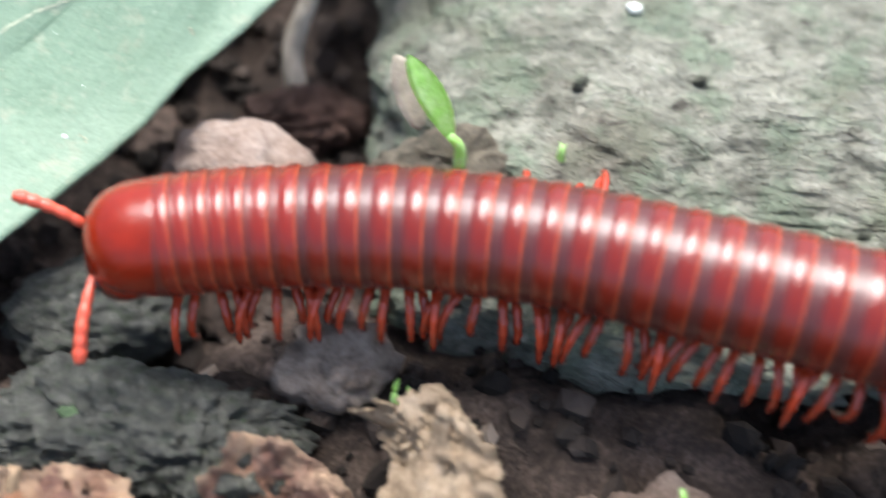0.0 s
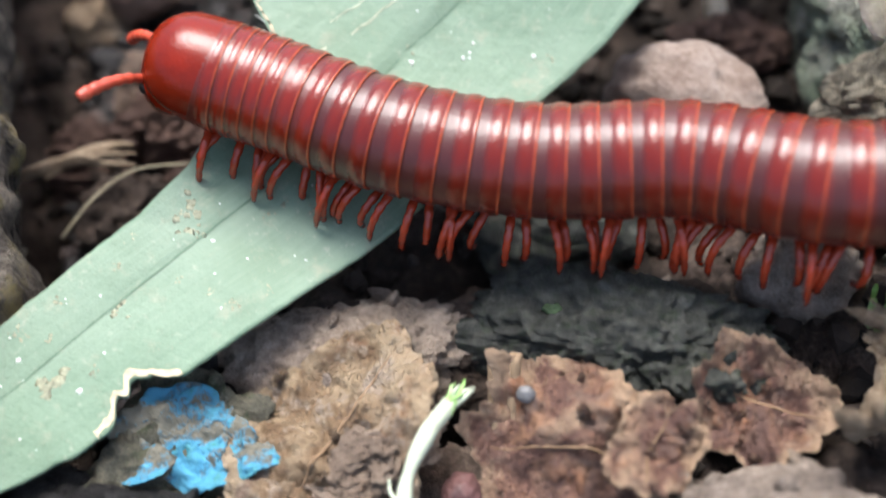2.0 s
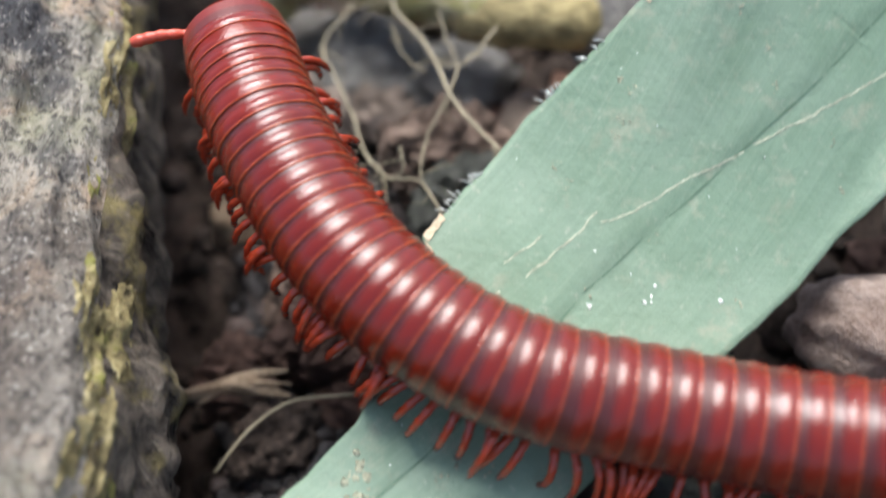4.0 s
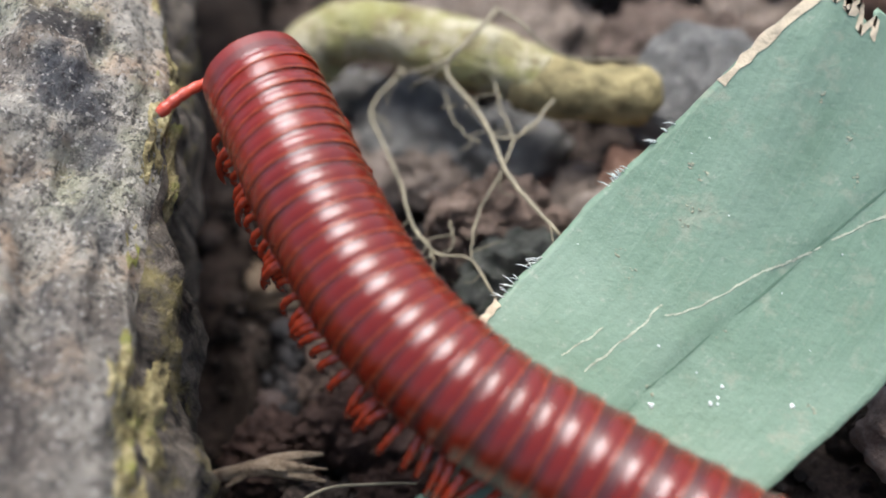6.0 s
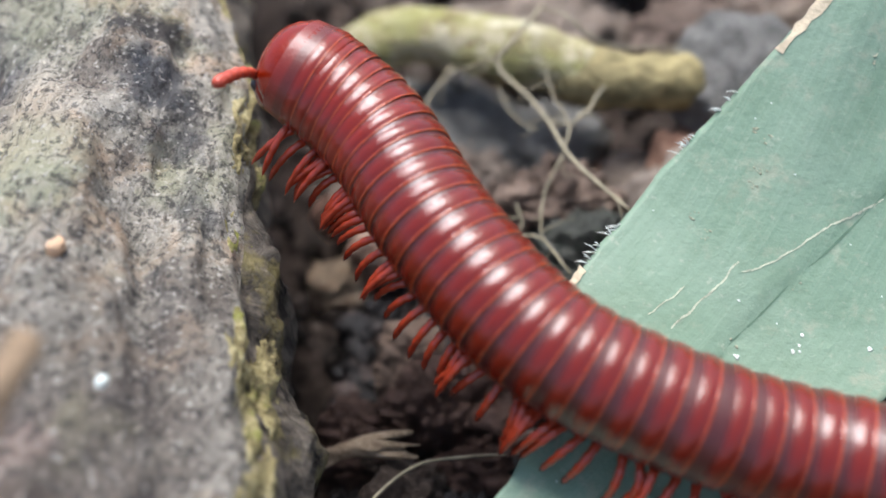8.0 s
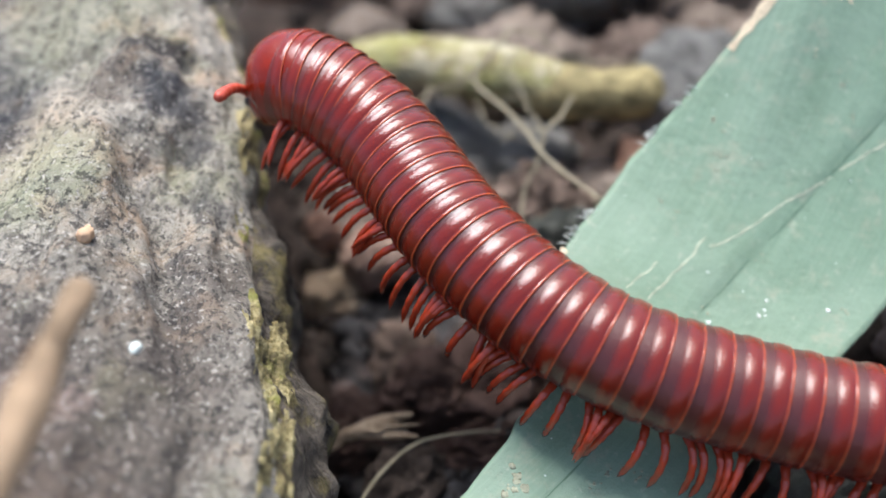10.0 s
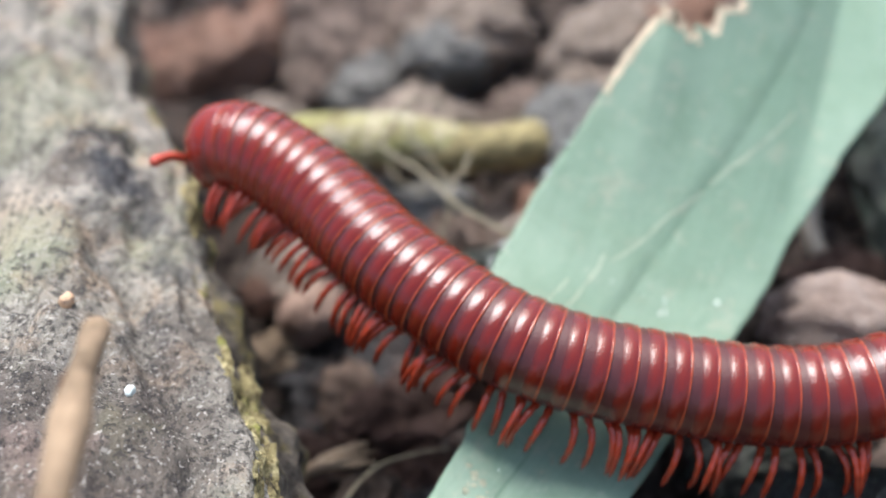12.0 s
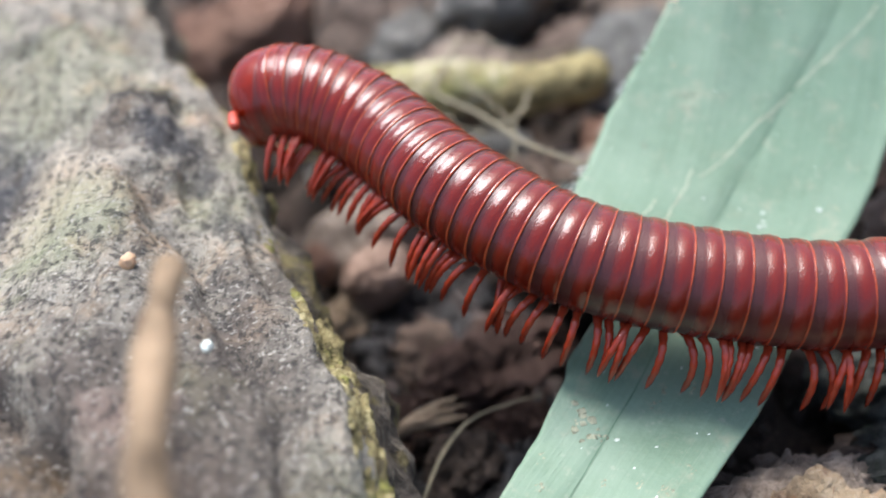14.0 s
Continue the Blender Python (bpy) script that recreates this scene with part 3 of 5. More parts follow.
def blade_line(u):
    """The midrib's place at u centimetres from where the blade leaves the log."""
    pts = blade_line.line
    k = min(max(u, 0) / blade_line.length * (len(pts) - 1), len(pts) - 1.001)
    i = int(k)
    return pts[i].lerp(pts[i + 1], k - i)


blade_line.line = curve([(-6.45, 0.95, 0), (-5.85, 1.65, 0), (-5.2, 2.38, 0), (-4.42, 3.25, 0), (-3.62, 4.22, 0), (-2.95, 5.2, 0), (-2.2, 6.45, 0), (-1.45, 7.9, 0), (-0.75, 9.6, 0)], 160)
blade_line.length = sum((b - a).length for a, b in zip(blade_line.line, blade_line.line[1:]))


def blade_rib(u):
    """How far to the right of the plan's line the midrib runs."""
    return steps(u, (1.9, 0.06), (2.9, 0.02), (3.9, -0.02), (4.6, -0.05), (5.45, -0.09), (6.05, 0.0), (6.7, 0.16), (7.35, 0.36), (8.5, 0.6))


def blade_point(u, v):
    """A place on the blade: u along the midrib, v to its right."""
    q = blade_line(u)
    t = (blade_line(u + 0.05) - blade_line(u - 0.05)).normalized()
    q = q + Vector((t.y, -t.x, 0)) * v
    z = -0.296 * q.x + 0.371 * q.y - 1.85
    if q.y < 3:
        z += 0.17 * (3 - q.y) - 0.10 * (3 - q.y) ** 2 * 0.5
    q.z = z + 0.05 * abs(v) + 0.05 * fbm((u, v, 1), 0.6, 3) 
    if u > 5.2:
        q.z += (0.17 * (u - 5.2) ** 2 if u < 7.4 else 0.82 + 0.6 * (u - 7.4)) * (1 - 0.7 * min(1, max(0, (v + 0.3) / 1.1)))
    rib = v - blade_rib(u)
    q.z -= (0.014 * math.exp(-(rib / 0.03) ** 2) + 0.010 * math.tanh(rib / 0.03)) * steps(u, (3.4, 0.35), (5.0, 1.0))
    return q


BLADE_TEAR = 7.6


def blade_left(u):
    w = steps(u, (0, 0.17), (1.46, 0.225), (1.96, 0.26), (2.4, 0.285), (3.02, 0.325), (3.72, 0.385), (3.9, 0.43), (4.58, 0.445), (4.70, 0.47), (4.72, 0.56), (4.79, 0.76), (4.84, 0.95), (5.35, 0.98), (6.0, 0.97), (6.4, 0.88), (6.9, 0.73), (7.12, 0.65), (7.45, 0.5), (7.6, 0.42), (7.63, 0.32), (7.65, 0.12), (7.72, 0.16), (7.76, 0.03), (7.95, 0.02), (8.05, -0.1), (8.3, -0.15), (11, -0.3))
    return w + 0.009 * fbm((u, 0, 2), 5.0, 3)


def blade_right(u):
    w = steps(u, (0, 0.35), (0.9, 0.42), (1.9, 0.57), (3.2, 0.635), (4.33, 0.665), (4.8, 0.67), (5.4, 0.70), (5.94, 0.76), (6.4, 0.83), (6.84, 0.87), (7.2, 0.97), (7.66, 1.08), (8.2, 1.3), (9, 1.55), (11, 1.7))
    bite = math.exp(-((u - 2.52) / 0.24) ** 4)
    return w - 0.13 * bite * (1 + 0.6 * fbm((u, 4, 2), 6.0, 3)) + 0.007 * fbm((u, 3, 2), 5.0, 3)


def blade_mesh(u0, u1, left, right, n, m, thick=0.022):
    bm = bmesh.new()
    uvl = bm.loops.layers.uv.new("UVMap")
    lay = []
    for side in (0, 1):
        rows = []
        for i in range(n + 1):
            u = u0 + (u1 - u0) * i / n
            a, b = left(u), right(u)
            row = []
            for k in range(m + 1):
                v = a + (b - a) * k / m
                q = blade_point(u, v)
                q.z -= side * thick
                row.append((bm.verts.new(q), (v, u)))
            rows.append(row)
        lay.append(rows)

    def face(c):
        f = bm.faces.new([x[0] for x in c])
        for loop, x in zip(f.loops, c):
            loop[uvl].uv = x[1]

    for side, rows in enumerate(lay):
        for i in range(n):
            for k in range(m):
                c = [rows[i][k], rows[i][k + 1], rows[i + 1][k + 1], rows[i + 1][k]]
                face(c if side == 0 else c[::-1])
    t, l = lay
    for i in range(n):
        for k in (0, m):
            c = [t[i][k], t[i + 1][k], l[i + 1][k], l[i][k]]
            face(c if k == 0 else c[::-1])
    for k in range(m):
        for i in (0, n):
            c = [t[i][k], l[i][k], l[i][k + 1], t[i][k + 1]]
            face(c if i == 0 else c[::-1])
    return bm


def ribbon(bm, path, width, lift, rnd):
    """A thin raised streak on the blade, through (u, v) places."""
    prev = None
    for i, (u, v) in enumerate(path):
        w = width * rnd.uniform(0.5, 1.3)
        a, b = blade_point(u, v - w), blade_point(u, v + w)
        a.z += lift
        b.z += lift
        c = bm.verts.new(a), bm.verts.new(b)
        if prev:
            bm.faces.new((prev[0], prev[1], c[1], c[0]))
        prev = c


BLADE_UP = Vector((0.296, -0.371, 1)).normalized()


def lie_flat(e, thin):
    """Flatten a small lump against the blade's slope."""
    return e - BLADE_UP * e.dot(BLADE_UP) * (1 - thin)


def build_blade():
    blade = thing("grass_blade", "pale green torn grass blade with white specks lying across soil", "leaf")
    part("blade", blade_mesh(0.0, 10.4, lambda u: -blade_left(u), blade_right, 420, 44), BLADE, blade)
    rnd = random.Random(3)
    # dry torn rims
    rim = bmesh.new()
    ribbon(rim, [(4.73 + 0.008 * i + rnd.uniform(-0.012, 0.012), 0.035 - blade_left(4.70 + 0.0095 * i)) for i in range(15)], 0.03, 0.010, rnd)
    ribbon(rim, [(4.86 + 0.04 * i, -0.925 - 0.005 * i) for i in range(6)], 0.022, 0.010, rnd)
    part("torn_rim", rim, PALE, blade, "pale dry torn rim")
    rim = bmesh.new()
    ribbon(rim, [(2.1 + 0.03 * i, blade_right(2.1 + 0.03 * i) - 0.022 - 0.02 * max(0, math.sin(i * 0.5))) for i in range(26)], 0.022, 0.004, rnd)
    part("torn_rim", rim, PALE, blade, "pale dry rim of a bite")
    rim = bmesh.new()
    ribbon(rim, [(BLADE_TEAR + 0.02 + 0.05 * math.sin(i * 1.7) + 0.03 * rnd.random(), -0.40 + 0.024 * i) for i in range(14)], 0.022, 0.008, rnd)
    ribbon(rim, [(7.0 + 0.05 * i, -blade_left(7.0 + 0.05 * i) + 0.03) for i in range(13)], 0.03, 0.008, rnd)
    ribbon(rim, [(7.75 + 0.05 * i, -blade_left(7.75 + 0.05 * i) + 0.03) for i in range(9)], 0.03, 0.008, rnd)
    part("torn_rim", rim, PALE, blade, "ragged brown torn end")
    # scratches and the midrib's dark line
    scr = bmesh.new()
    for knots in (((5.2, -0.37), (5.5, -0.345), (5.78, -0.31), (5.9, -0.30)), ((5.86, -0.25), (6.0, -0.17), (6.25, -0.06), (6.4, -0.01), (6.6, 0.1), (6.8, 0.2)), ((6.86, 0.23), (7.2, 0.42), (7.5, 0.57), (7.75, 0.66)), ((5.15, -0.51), (5.5, -0.46)), ((4.55, -0.5), (5.0, -0.41))):
        line = curve([(u, v, 0) for u, v in knots], 16 * len(knots))
        ribbon(scr, [(q.x + rnd.uniform(-0.004, 0.004), q.y + 0.012 * fbm((q.x, 0, 3), 9.0, 3)) for q in line], 0.0055, 0.004, rnd)
    part("scratch", scr, SCRATCH, blade, "pale jagged scratches along the veins")
    rib = bmesh.new()
    ribbon(rib, [(u * 0.05, blade_rib(u * 0.05) + 0.004 * fbm((u * 0.05, 1, 0), 4.0, 2)) for u in range(20, 170)], 0.0055, 0.004, rnd)
    part("midrib", rib, RIB, blade, "darker green midrib line")
    # specks
    sp = bmesh.new()
    spots = [(6.05, 0.54, 0.017), (5.75, 0.22, 0.010), (5.69, 0.21, 0.015), (5.82, 0.2, 0.012), (5.72, 0.24, 0.009), (5.4, -0.02, 0.016), (1.97, -0.05, 0.016), (2.2, 0.3, 0.018), (3.55, 0.06, 0.014)]
    def on_blade(u):
        return rnd.uniform(-0.9 * blade_left(u), 0.9 * blade_right(u))

    for i in range(34):
        u = rnd.uniform(0.8, 6.9)
        spots.append((u, on_blade(u), rnd.uniform(0.004, 0.010)))
    for u, v, r in spots:
        g = bmesh.ops.create_icosphere(sp, subdivisions=2, radius=1.0)
        q = blade_point(u, v)
        for w in g["verts"]:
            e = w.co * r * (1 + 0.9 * fbm(w.co + q, 1.7, 3))
            w.co = lie_flat(e, 0.12) + q
    tagged(part("speck", sp, SPECK, blade, "white specks of dried matter"), kind="stuff")
    md = bmesh.new()
    mud = []
    for i in range(36):
        u = rnd.uniform(1.2, 7.4)
        mud.append((u, 0.9 * on_blade(u), 0.022))
    for u, v, r in mud + [(3.5, -0.1, 0.06), (3.55, -0.17, 0.05), (2.76, 0.08, 0.05), (2.09, 0.19, 0.08), (1.2, -0.2, 0.06)]:
        for j in range(7):
            g = bmesh.ops.create_icosphere(md, subdivisions=2, radius=1.0)
            k = r * rnd.uniform(0.15, 0.55)
            q = blade_point(u + rnd.gauss(0, r), v + rnd.gauss(0, r * 0.7))
            for w in g["verts"]:
                e = w.co * k * (1 + 0.9 * fbm(w.co + q, 1.7, 3))
                w.co = lie_flat(e, 0.05) + q
    tagged(part("mud_spot", md, DIRT_SPOT, blade, "dried mud spots"), kind="stuff")
    # fringe of torn fibres on the far edge
    fr = bmesh.new()
    for i in range(46):
        u = rnd.choice((4.7, 4.75, 5.2, 5.5, 6.3, 6.6)) + rnd.gauss(0, 0.06)
        q = blade_point(u, -blade_left(u) + 0.01)
        d = Vector((rnd.uniform(-0.09, -0.03), rnd.uniform(-0.04, 0.06), rnd.uniform(-0.01, 0.04)))
        tube(fr, [q, q + d * 0.5 + Vector((0, 0, 0.01)), q + d], [0.004, 0.0035, 0.0015], 4)
    tagged(part("fringe", fr, SPECK, blade, "pale torn fibres"), kind="stuff")


build_blade()


# ---- clods, chips and litter near the body ----
CRUMB_MESHES = []


def crumb_on(ob, rnd, size):
    """A loose crumb stuck to the upper side of a thing."""
    if not CRUMB_MESHES:
        for i in range(5):
            bm = lump(1.0, 0.85, 0.7, 90 + i * 1.7, 0.5, 2, 1.3)
            bmesh.ops.scale(bm, vec=(CM, CM, CM), verts=bm.verts)
            me = bpy.data.meshes.new("crumb")
            bm.to_mesh(me)
            bm.free()
            me.shade_smooth()
            me.materials.append(SOIL)
            CRUMB_MESHES.append(me)
    verts = ob.data.vertices
    for k in range(40):
        v = verts[rnd.randrange(len(verts))]
        if v.normal.z > 0.25:
            break
    c = new("crumb", CRUMB_MESHES[rnd.randrange(5)])
    c.parent = ob
    c.material_slots[0].link = "OBJECT"
    c.material_slots[0].material = ob.data.materials[0]
    r = size * rnd.uniform(0.45, 1.2)
    c.matrix_basis = Matrix.LocRotScale(v.co + v.normal * r * 0.2 * CM, Euler((rnd.uniform(0, 6), rnd.uniform(0, 6), rnd.uniform(0, 6))), (r, r, r * 0.8))
    return c


def clod(name, label, cat, mat, x, y, z, sx, sy, sz, seed, rz=0, rough=0.35, detail=4, flat=0.0, rx=0, ry=0, group="", box=1.0, crumbs_on=9):
    ob = mesh_object(name, lump(sx, sy, sz, seed, rough, detail, 1.2, flat, box), mat)
    put(ob, x, y, z, rx, ry, rz)
    rnd = random.Random(int(seed * 7))
    size = (sx * sy * sz) ** (1 / 3)
    for i in range(crumbs_on if size > 0.2 else 0):
        crumb_on(ob, rnd, 0.05 + 0.05 * min(size, 1))
    return tagged(ob, label, cat, group)


clod("clay_slab", "broad pale grey-green clay slab with pits on soil", "stone", SLAB, 1.85, 6.35, -0.42, 2.75, 2.45, 1.1, 2.0, 2, 0.10, 7, 0.0, 4, 2, "", 0.62)
clod("soil_clod", "crumbly brown soil lump at the slab edge", "clod", CLOD_SLAB, -0.42, 4.55, 0.18, 0.5, 0.36, 0.42, 35.0, 20, 0.28, 6)
clod("clay_ledge", "crumbly grey clay ledge in front of the slab", "stone", SLAB, 1.05, 4.08, -0.32, 1.75, 0.70, 0.66, 37.0, -8, 0.30, 6, 0.0, 0, 0, "", 0.8)
clod("soil_clod", "brown crumbly soil clod in a dark hollow", "clod", CLOD_BROWN, 1.0, 2.2, -0.35, 0.75, 0.45, 0.35, 39.0, -10, 0.35, 6)
clod("clay_clod", "rough grey clay clod beside the slab", "stone", SLAB, 3.0, 3.9, -0.2, 0.95, 0.75, 0.75, 8.0, 0, 0.35, 5)
def build_mossy_clod():
    mc = thing("mossy_clod", "dark grey mossy clod of rotten wood on soil", "clod", -2.15, 2.92, -0.22)
    mc.rotation_euler = (0, 0, radians(-3))
    part("rotten_wood", lump(0.95, 0.36, 0.38, 4.0, 0.30, 7, 1.2, 0.0, 0.85), CLOD_DARK, mc)
    put(part("rotten_wood", lump(0.40, 0.33, 0.34, 5.0, 0.36, 6, 1.4), CLOD_DARK, mc), 0.52, -0.20, -0.06, 0, 0, -35)
    rnd = random.Random(17)
    for i in range(7):
        a, e = rnd.uniform(0, 2 * math.pi), rnd.uniform(0.35, 1.3)
        q = (0.84 * math.cos(a) * math.cos(e), 0.33 * math.sin(a) * math.cos(e), 0.335 * math.sin(e))
        put(part("moss_tuft", lump(0.06, 0.05, 0.035, 70 + i, 0.5, 3), MOSS_GREEN, mc, "tiny dark green moss tuft"), *q)


build_mossy_clod()
clod("soil_clod", "brown grey soil clod under the blade", "clod", CLOD_GREY, -3.85, 2.68, -0.27, 1.0, 0.42, 0.36, 6.0, 10, 0.28, 6)
clod("soil_clod", "pale grey crumbly soil clod", "clod", CLOD_GREY, -1.35, 1.62, -0.28, 0.78, 0.46, 0.42, 9.0, 10, 0.3, 5)
clod("soil_clod", "greyish purple lump of soil", "clod", CLOD_GREY, -1.02, 3.42, -0.15, 0.34, 0.3, 0.36, 11.0, 0, 0.35, 4)
clod("pebble", "smooth pale beige pebble with rusty stains", "stone", PEBBLE, -1.75, 4.8, 0.0, 0.58, 0.38, 0.42, 12.0, -25, 0.18, 4, crumbs_on=0)
clod("pebble", "flat dark grey stone sunk in soil", "stone", CLOD_DARK, -2.62, 3.85, -0.30, 0.62, 0.42, 0.34, 15.0, 10, 0.22, 5, crumbs_on=0)
clod("soil_clod", "knobby brown clod with an orange stain", "clod", CLOD_BROWN, -4.92, 6.15, 0.42, 0.5, 0.36, 0.38, 17.0, 20, 0.35, 5)
clod("soil_clod", "dark grey angular clod beside the blade", "clod", CLOD_DARK, -4.5, 5.6, 0.3, 0.5, 0.55, 0.42, 19.0, 0, 0.35, 5)
clod("nut", "pinkish brown nut shell with dark holes on soil", "nut", NUT_SHELL, -6.28, 5.98, 0.2, 0.33, 0.28, 0.29, 21.0, 30, 0.16, 5, crumbs_on=0)
clod("soil_clod", "black wet lump of rotten wood on soil", "wood", WET_WOOD, -5.05, 1.28, -0.06, 1.05, 0.34, 0.34, 23.0, -10, 0.26, 5)
clod("soil_clod", "pinkish brown crumbly clod at the foot of the log", "clod", DARK_RED, -5.75, 4.5, -0.05, 0.34, 0.28, 0.3, 61.0, 15, 0.36, 6)
clod("soil_clod", "grey brown clod against the log", "clod", DARK_RED, -6.2, 4.25, -0.1, 0.3, 0.3, 0.3, 63.0, 40, 0.36, 6)
clod("soil_clod", "pinkish brown clod beside the log", "clod", CLOD_BROWN, -5.95, 5.0, -0.05, 0.3, 0.26, 0.26, 65.0, 80, 0.36, 6)
clod("soil_clod", "dark brown clod beside the log", "clod", DARK_RED, -5.3, 4.15, -0.25, 0.3, 0.25, 0.24, 67.0, 10, 0.36, 6)
clod("soil_clod", "broad pale pinkish grey clod behind the twig", "clod", CLOD_GREY, -6.5, 6.62, 0.15, 0.52, 0.36, 0.36, 69.0, 25, 0.3, 5)
clod("soil_clod", "small rusty clod against the log", "clod", RUSTY, -6.78, 6.15, 0.38, 0.15, 0.14, 0.2, 71.0, 25, 0.3, 5)
clod("soil_clod", "tan smooth clod at the foot of the log", "clod", BARK_TAN, -6.72, 5.85, -0.12, 0.3, 0.24, 0.26, 73.0, 40, 0.25, 5)
clod("soil_clod", "pale grey clod behind the twig", "clod", CLOD_GREY, -5.75, 7.0, 0.1, 0.42, 0.3, 0.3, 75.0, -20, 0.3, 5)
clod("soil_clod", "reddish brown soil clod in the gap beside the slab", "clod", DARK_RED, -1.4, 5.62, -0.3, 0.42, 0.3, 0.28, 77.0, 10, 0.35, 5)
clod("stone", "pale cream stone beside the slab", "stone", PALE, -0.92, 7.2, 0.36, 0.26, 0.2, 0.2, 79.0, 20, 0.2, 4, crumbs_on=0)
clod("soil_clod", "black crumbly clod on soil", "clod", SOIL, -5.75, 3.75, -0.1, 0.3, 0.3, 0.28, 25.0, 0, 0.45, 4)
clod("soil_clod", "dark red brown soil clod", "clod", DARK_RED, -5.35, 4.75, -0.2, 0.6, 0.4, 0.35, 27.0, 10, 0.45, 5)
clod("soil_clod", "dark clod of humus", "clod", SOIL, -3.0, 2.85, -0.45, 0.4, 0.4, 0.3, 29.0, 10, 0.45, 4)


def dead_leaf(label, mat, x, y, z, r, stretch, seed, rx, ry, rz, curl=0.2, jag=0.22, crusts=()):
    """A dead leaf and the crusts of soil on it: (x, y, radius) each."""
    leaf = thing("dead_leaf", label, "dead leaf", 0, 0, 0, "dead leaves on the soil")
    put(leaf, x, y, z, rx, ry, rz)
    blade = part("leaf_blade", sheet(r, stretch, seed, curl, jag), mat, leaf)
    rnd = random.Random(int(seed * 11))
    verts, sides, rings_of = blade.data.vertices, 200, 44
    for i, (k, reach) in enumerate(((rnd.randrange(4, 12), 0.9), (rnd.randrange(104, 112), 0.85))):
        line = [verts[0].co / CM] + [verts[1 + (j - 1) * sides + k].co / CM for j in range(2, int(rings_of * reach), 2)]
        bm = bmesh.new()
        tube(bm, line, lambda f: 0.011 * (1 - 0.7 * f), 6, 0.3, i)
        part("vein", bm, VEIN, blade)
    for i in range(5):
        crumb_on(blade, rnd, 0.05)
    for i, (cx, cy, cr) in enumerate(crusts):
        c = part("soil_crust", lump(cr, cr * 0.75, cr * 0.42, seed * 5 + i, 0.6, 5, 1.6), CRUST, leaf, "crumbly grey-brown soil crust")
        put(c, cx, cy, curl * (cx * cx - 0.5 * cy * cy) / r + 0.0, 0, 0, 50 * i)
    return leaf


dead_leaf("crumbling tan and orange dead leaf caked with soil", DEAD_TAN, -3.75, 1.95, 0.0, 0.62, 1.15, 3.0, 10, -8, 52, 0.12, 0.16, ((0.2, -0.22, 0.3), (0.42, -0.1, 0.2), (-0.15, -0.2, 0.22)))
dead_leaf("crumbling tan dead leaf caked with soil", DEAD_TAN, -4.25, 1.25, -0.05, 0.5, 1.2, 5.0, -6, 4, 20, 0.12, 0.2, ((0.1, 0.0, 0.25), (0.35, 0.1, 0.16)))
dead_leaf("reddish brown dead leaf with a frayed pale edge", DEAD_RED, -2.3, 2.02, -0.02, 0.58, 1.25, 7.0, 12, 8, -12, 0.10, 0.24)
dead_leaf("reddish brown crumpled dead leaf", DEAD_RED, -1.3, 2.42, 0.0, 0.36, 1.1, 9.0, 18, 10, -30, 0.3, 0.22)
dead_leaf("rusty brown dead leaf scrap", DEAD_RED, -1.9, 2.05, 0.06, 0.26, 1.2, 11.0, 24, -8, 60, 0.4, 0.3)


def bark_chip(label, x, y, z, r, stretch, seed, rx, ry, rz):
    chip_ob = mesh_object("bark_chip", sheet(r, stretch, seed, 0.35, 0.42, 0.11, 40, 160, 1.3), BARK_TAN)
    put(chip_ob, x, y, z, rx, ry, rz)
    rnd = random.Random(int(seed * 13))
    for i in range(8):
        crumb_on(chip_ob, rnd, 0.05)
    return tagged(chip_ob, label, "bark", "bark chips")


bark_chip("crumbly pale tan bark chip standing in the soil", -0.40, 2.72, 0.16, 0.24, 2.3, 2.0, 34, 8, -32)
bark_chip("crumbly tan bark chip lying in soil", -0.60, 2.30, 0.02, 0.22, 1.7, 6.0, -14, 8, 62)
def build_splinter():
    sp = thing("splinter", "rough brown frayed bark splinter at the foot of the log", "bark")
    rnd = random.Random(5)
    for i in range(9):
        bm = bmesh.new()
        o = Vector((rnd.uniform(-0.05, 0.05), rnd.uniform(-0.05, 0.05), rnd.uniform(-0.03, 0.03)))
        a, b = rnd.uniform(0, 0.25), rnd.uniform(-0.3, 0.0)
        tube(bm, curve([(-6.6 + a + o.x, 3.86 + o.y, 0.2 + o.z), (-6.1 + o.x, 3.96 + o.y * 0.6, 0.28 + o.z), (-5.6 + b + o.x, 4.03 + o.y * 2.2, 0.27 + o.z * 2)], 16), lambda f: 0.032 * (1 - 0.75 * abs(2 * f - 1) ** 2), 7, 0.8, i)
        part("fibre", bm, BARK_TAN, sp)


build_splinter()

def build_scrap():
    sc = thing("painted_scrap", "weathered grey-green scrap with flaking blue paint under the blade", "scrap")
    put(sc, -4.66, 1.86, 0.02, 8, 0, 15)
    part("scrap_sheet", sheet(0.46, 1.25, 13.0, 0.1, 0.2, 0.03), SCRAP, sc)
    for i, (x, y, r, st) in enumerate(((0.02, 0.04, 0.30, 1.5), (0.30, -0.14, 0.16, 1.7), (-0.28, -0.10, 0.13, 1.9))):
        f = part("paint_flake", sheet(r, st, 13.0 + i * 2.7, 0.1, 0.14, 0.012, 30, 110, 0.8), BLUE, sc, "flaking bright blue paint")
        put(f, x, y, 0.04, 0, 0, -25 + 9 * i)


build_scrap()


def stick(name, label, cat, mat, line, r0, r1, n=24, sides=10, rough=0.25, seed=0.0, group=""):
    bm = bmesh.new()
    tube(bm, curve(line, n), lambda f: r0 + (r1 - r0) * f, sides, rough, seed)
    return tagged(mesh_object(name, bm, mat), label, cat, group)


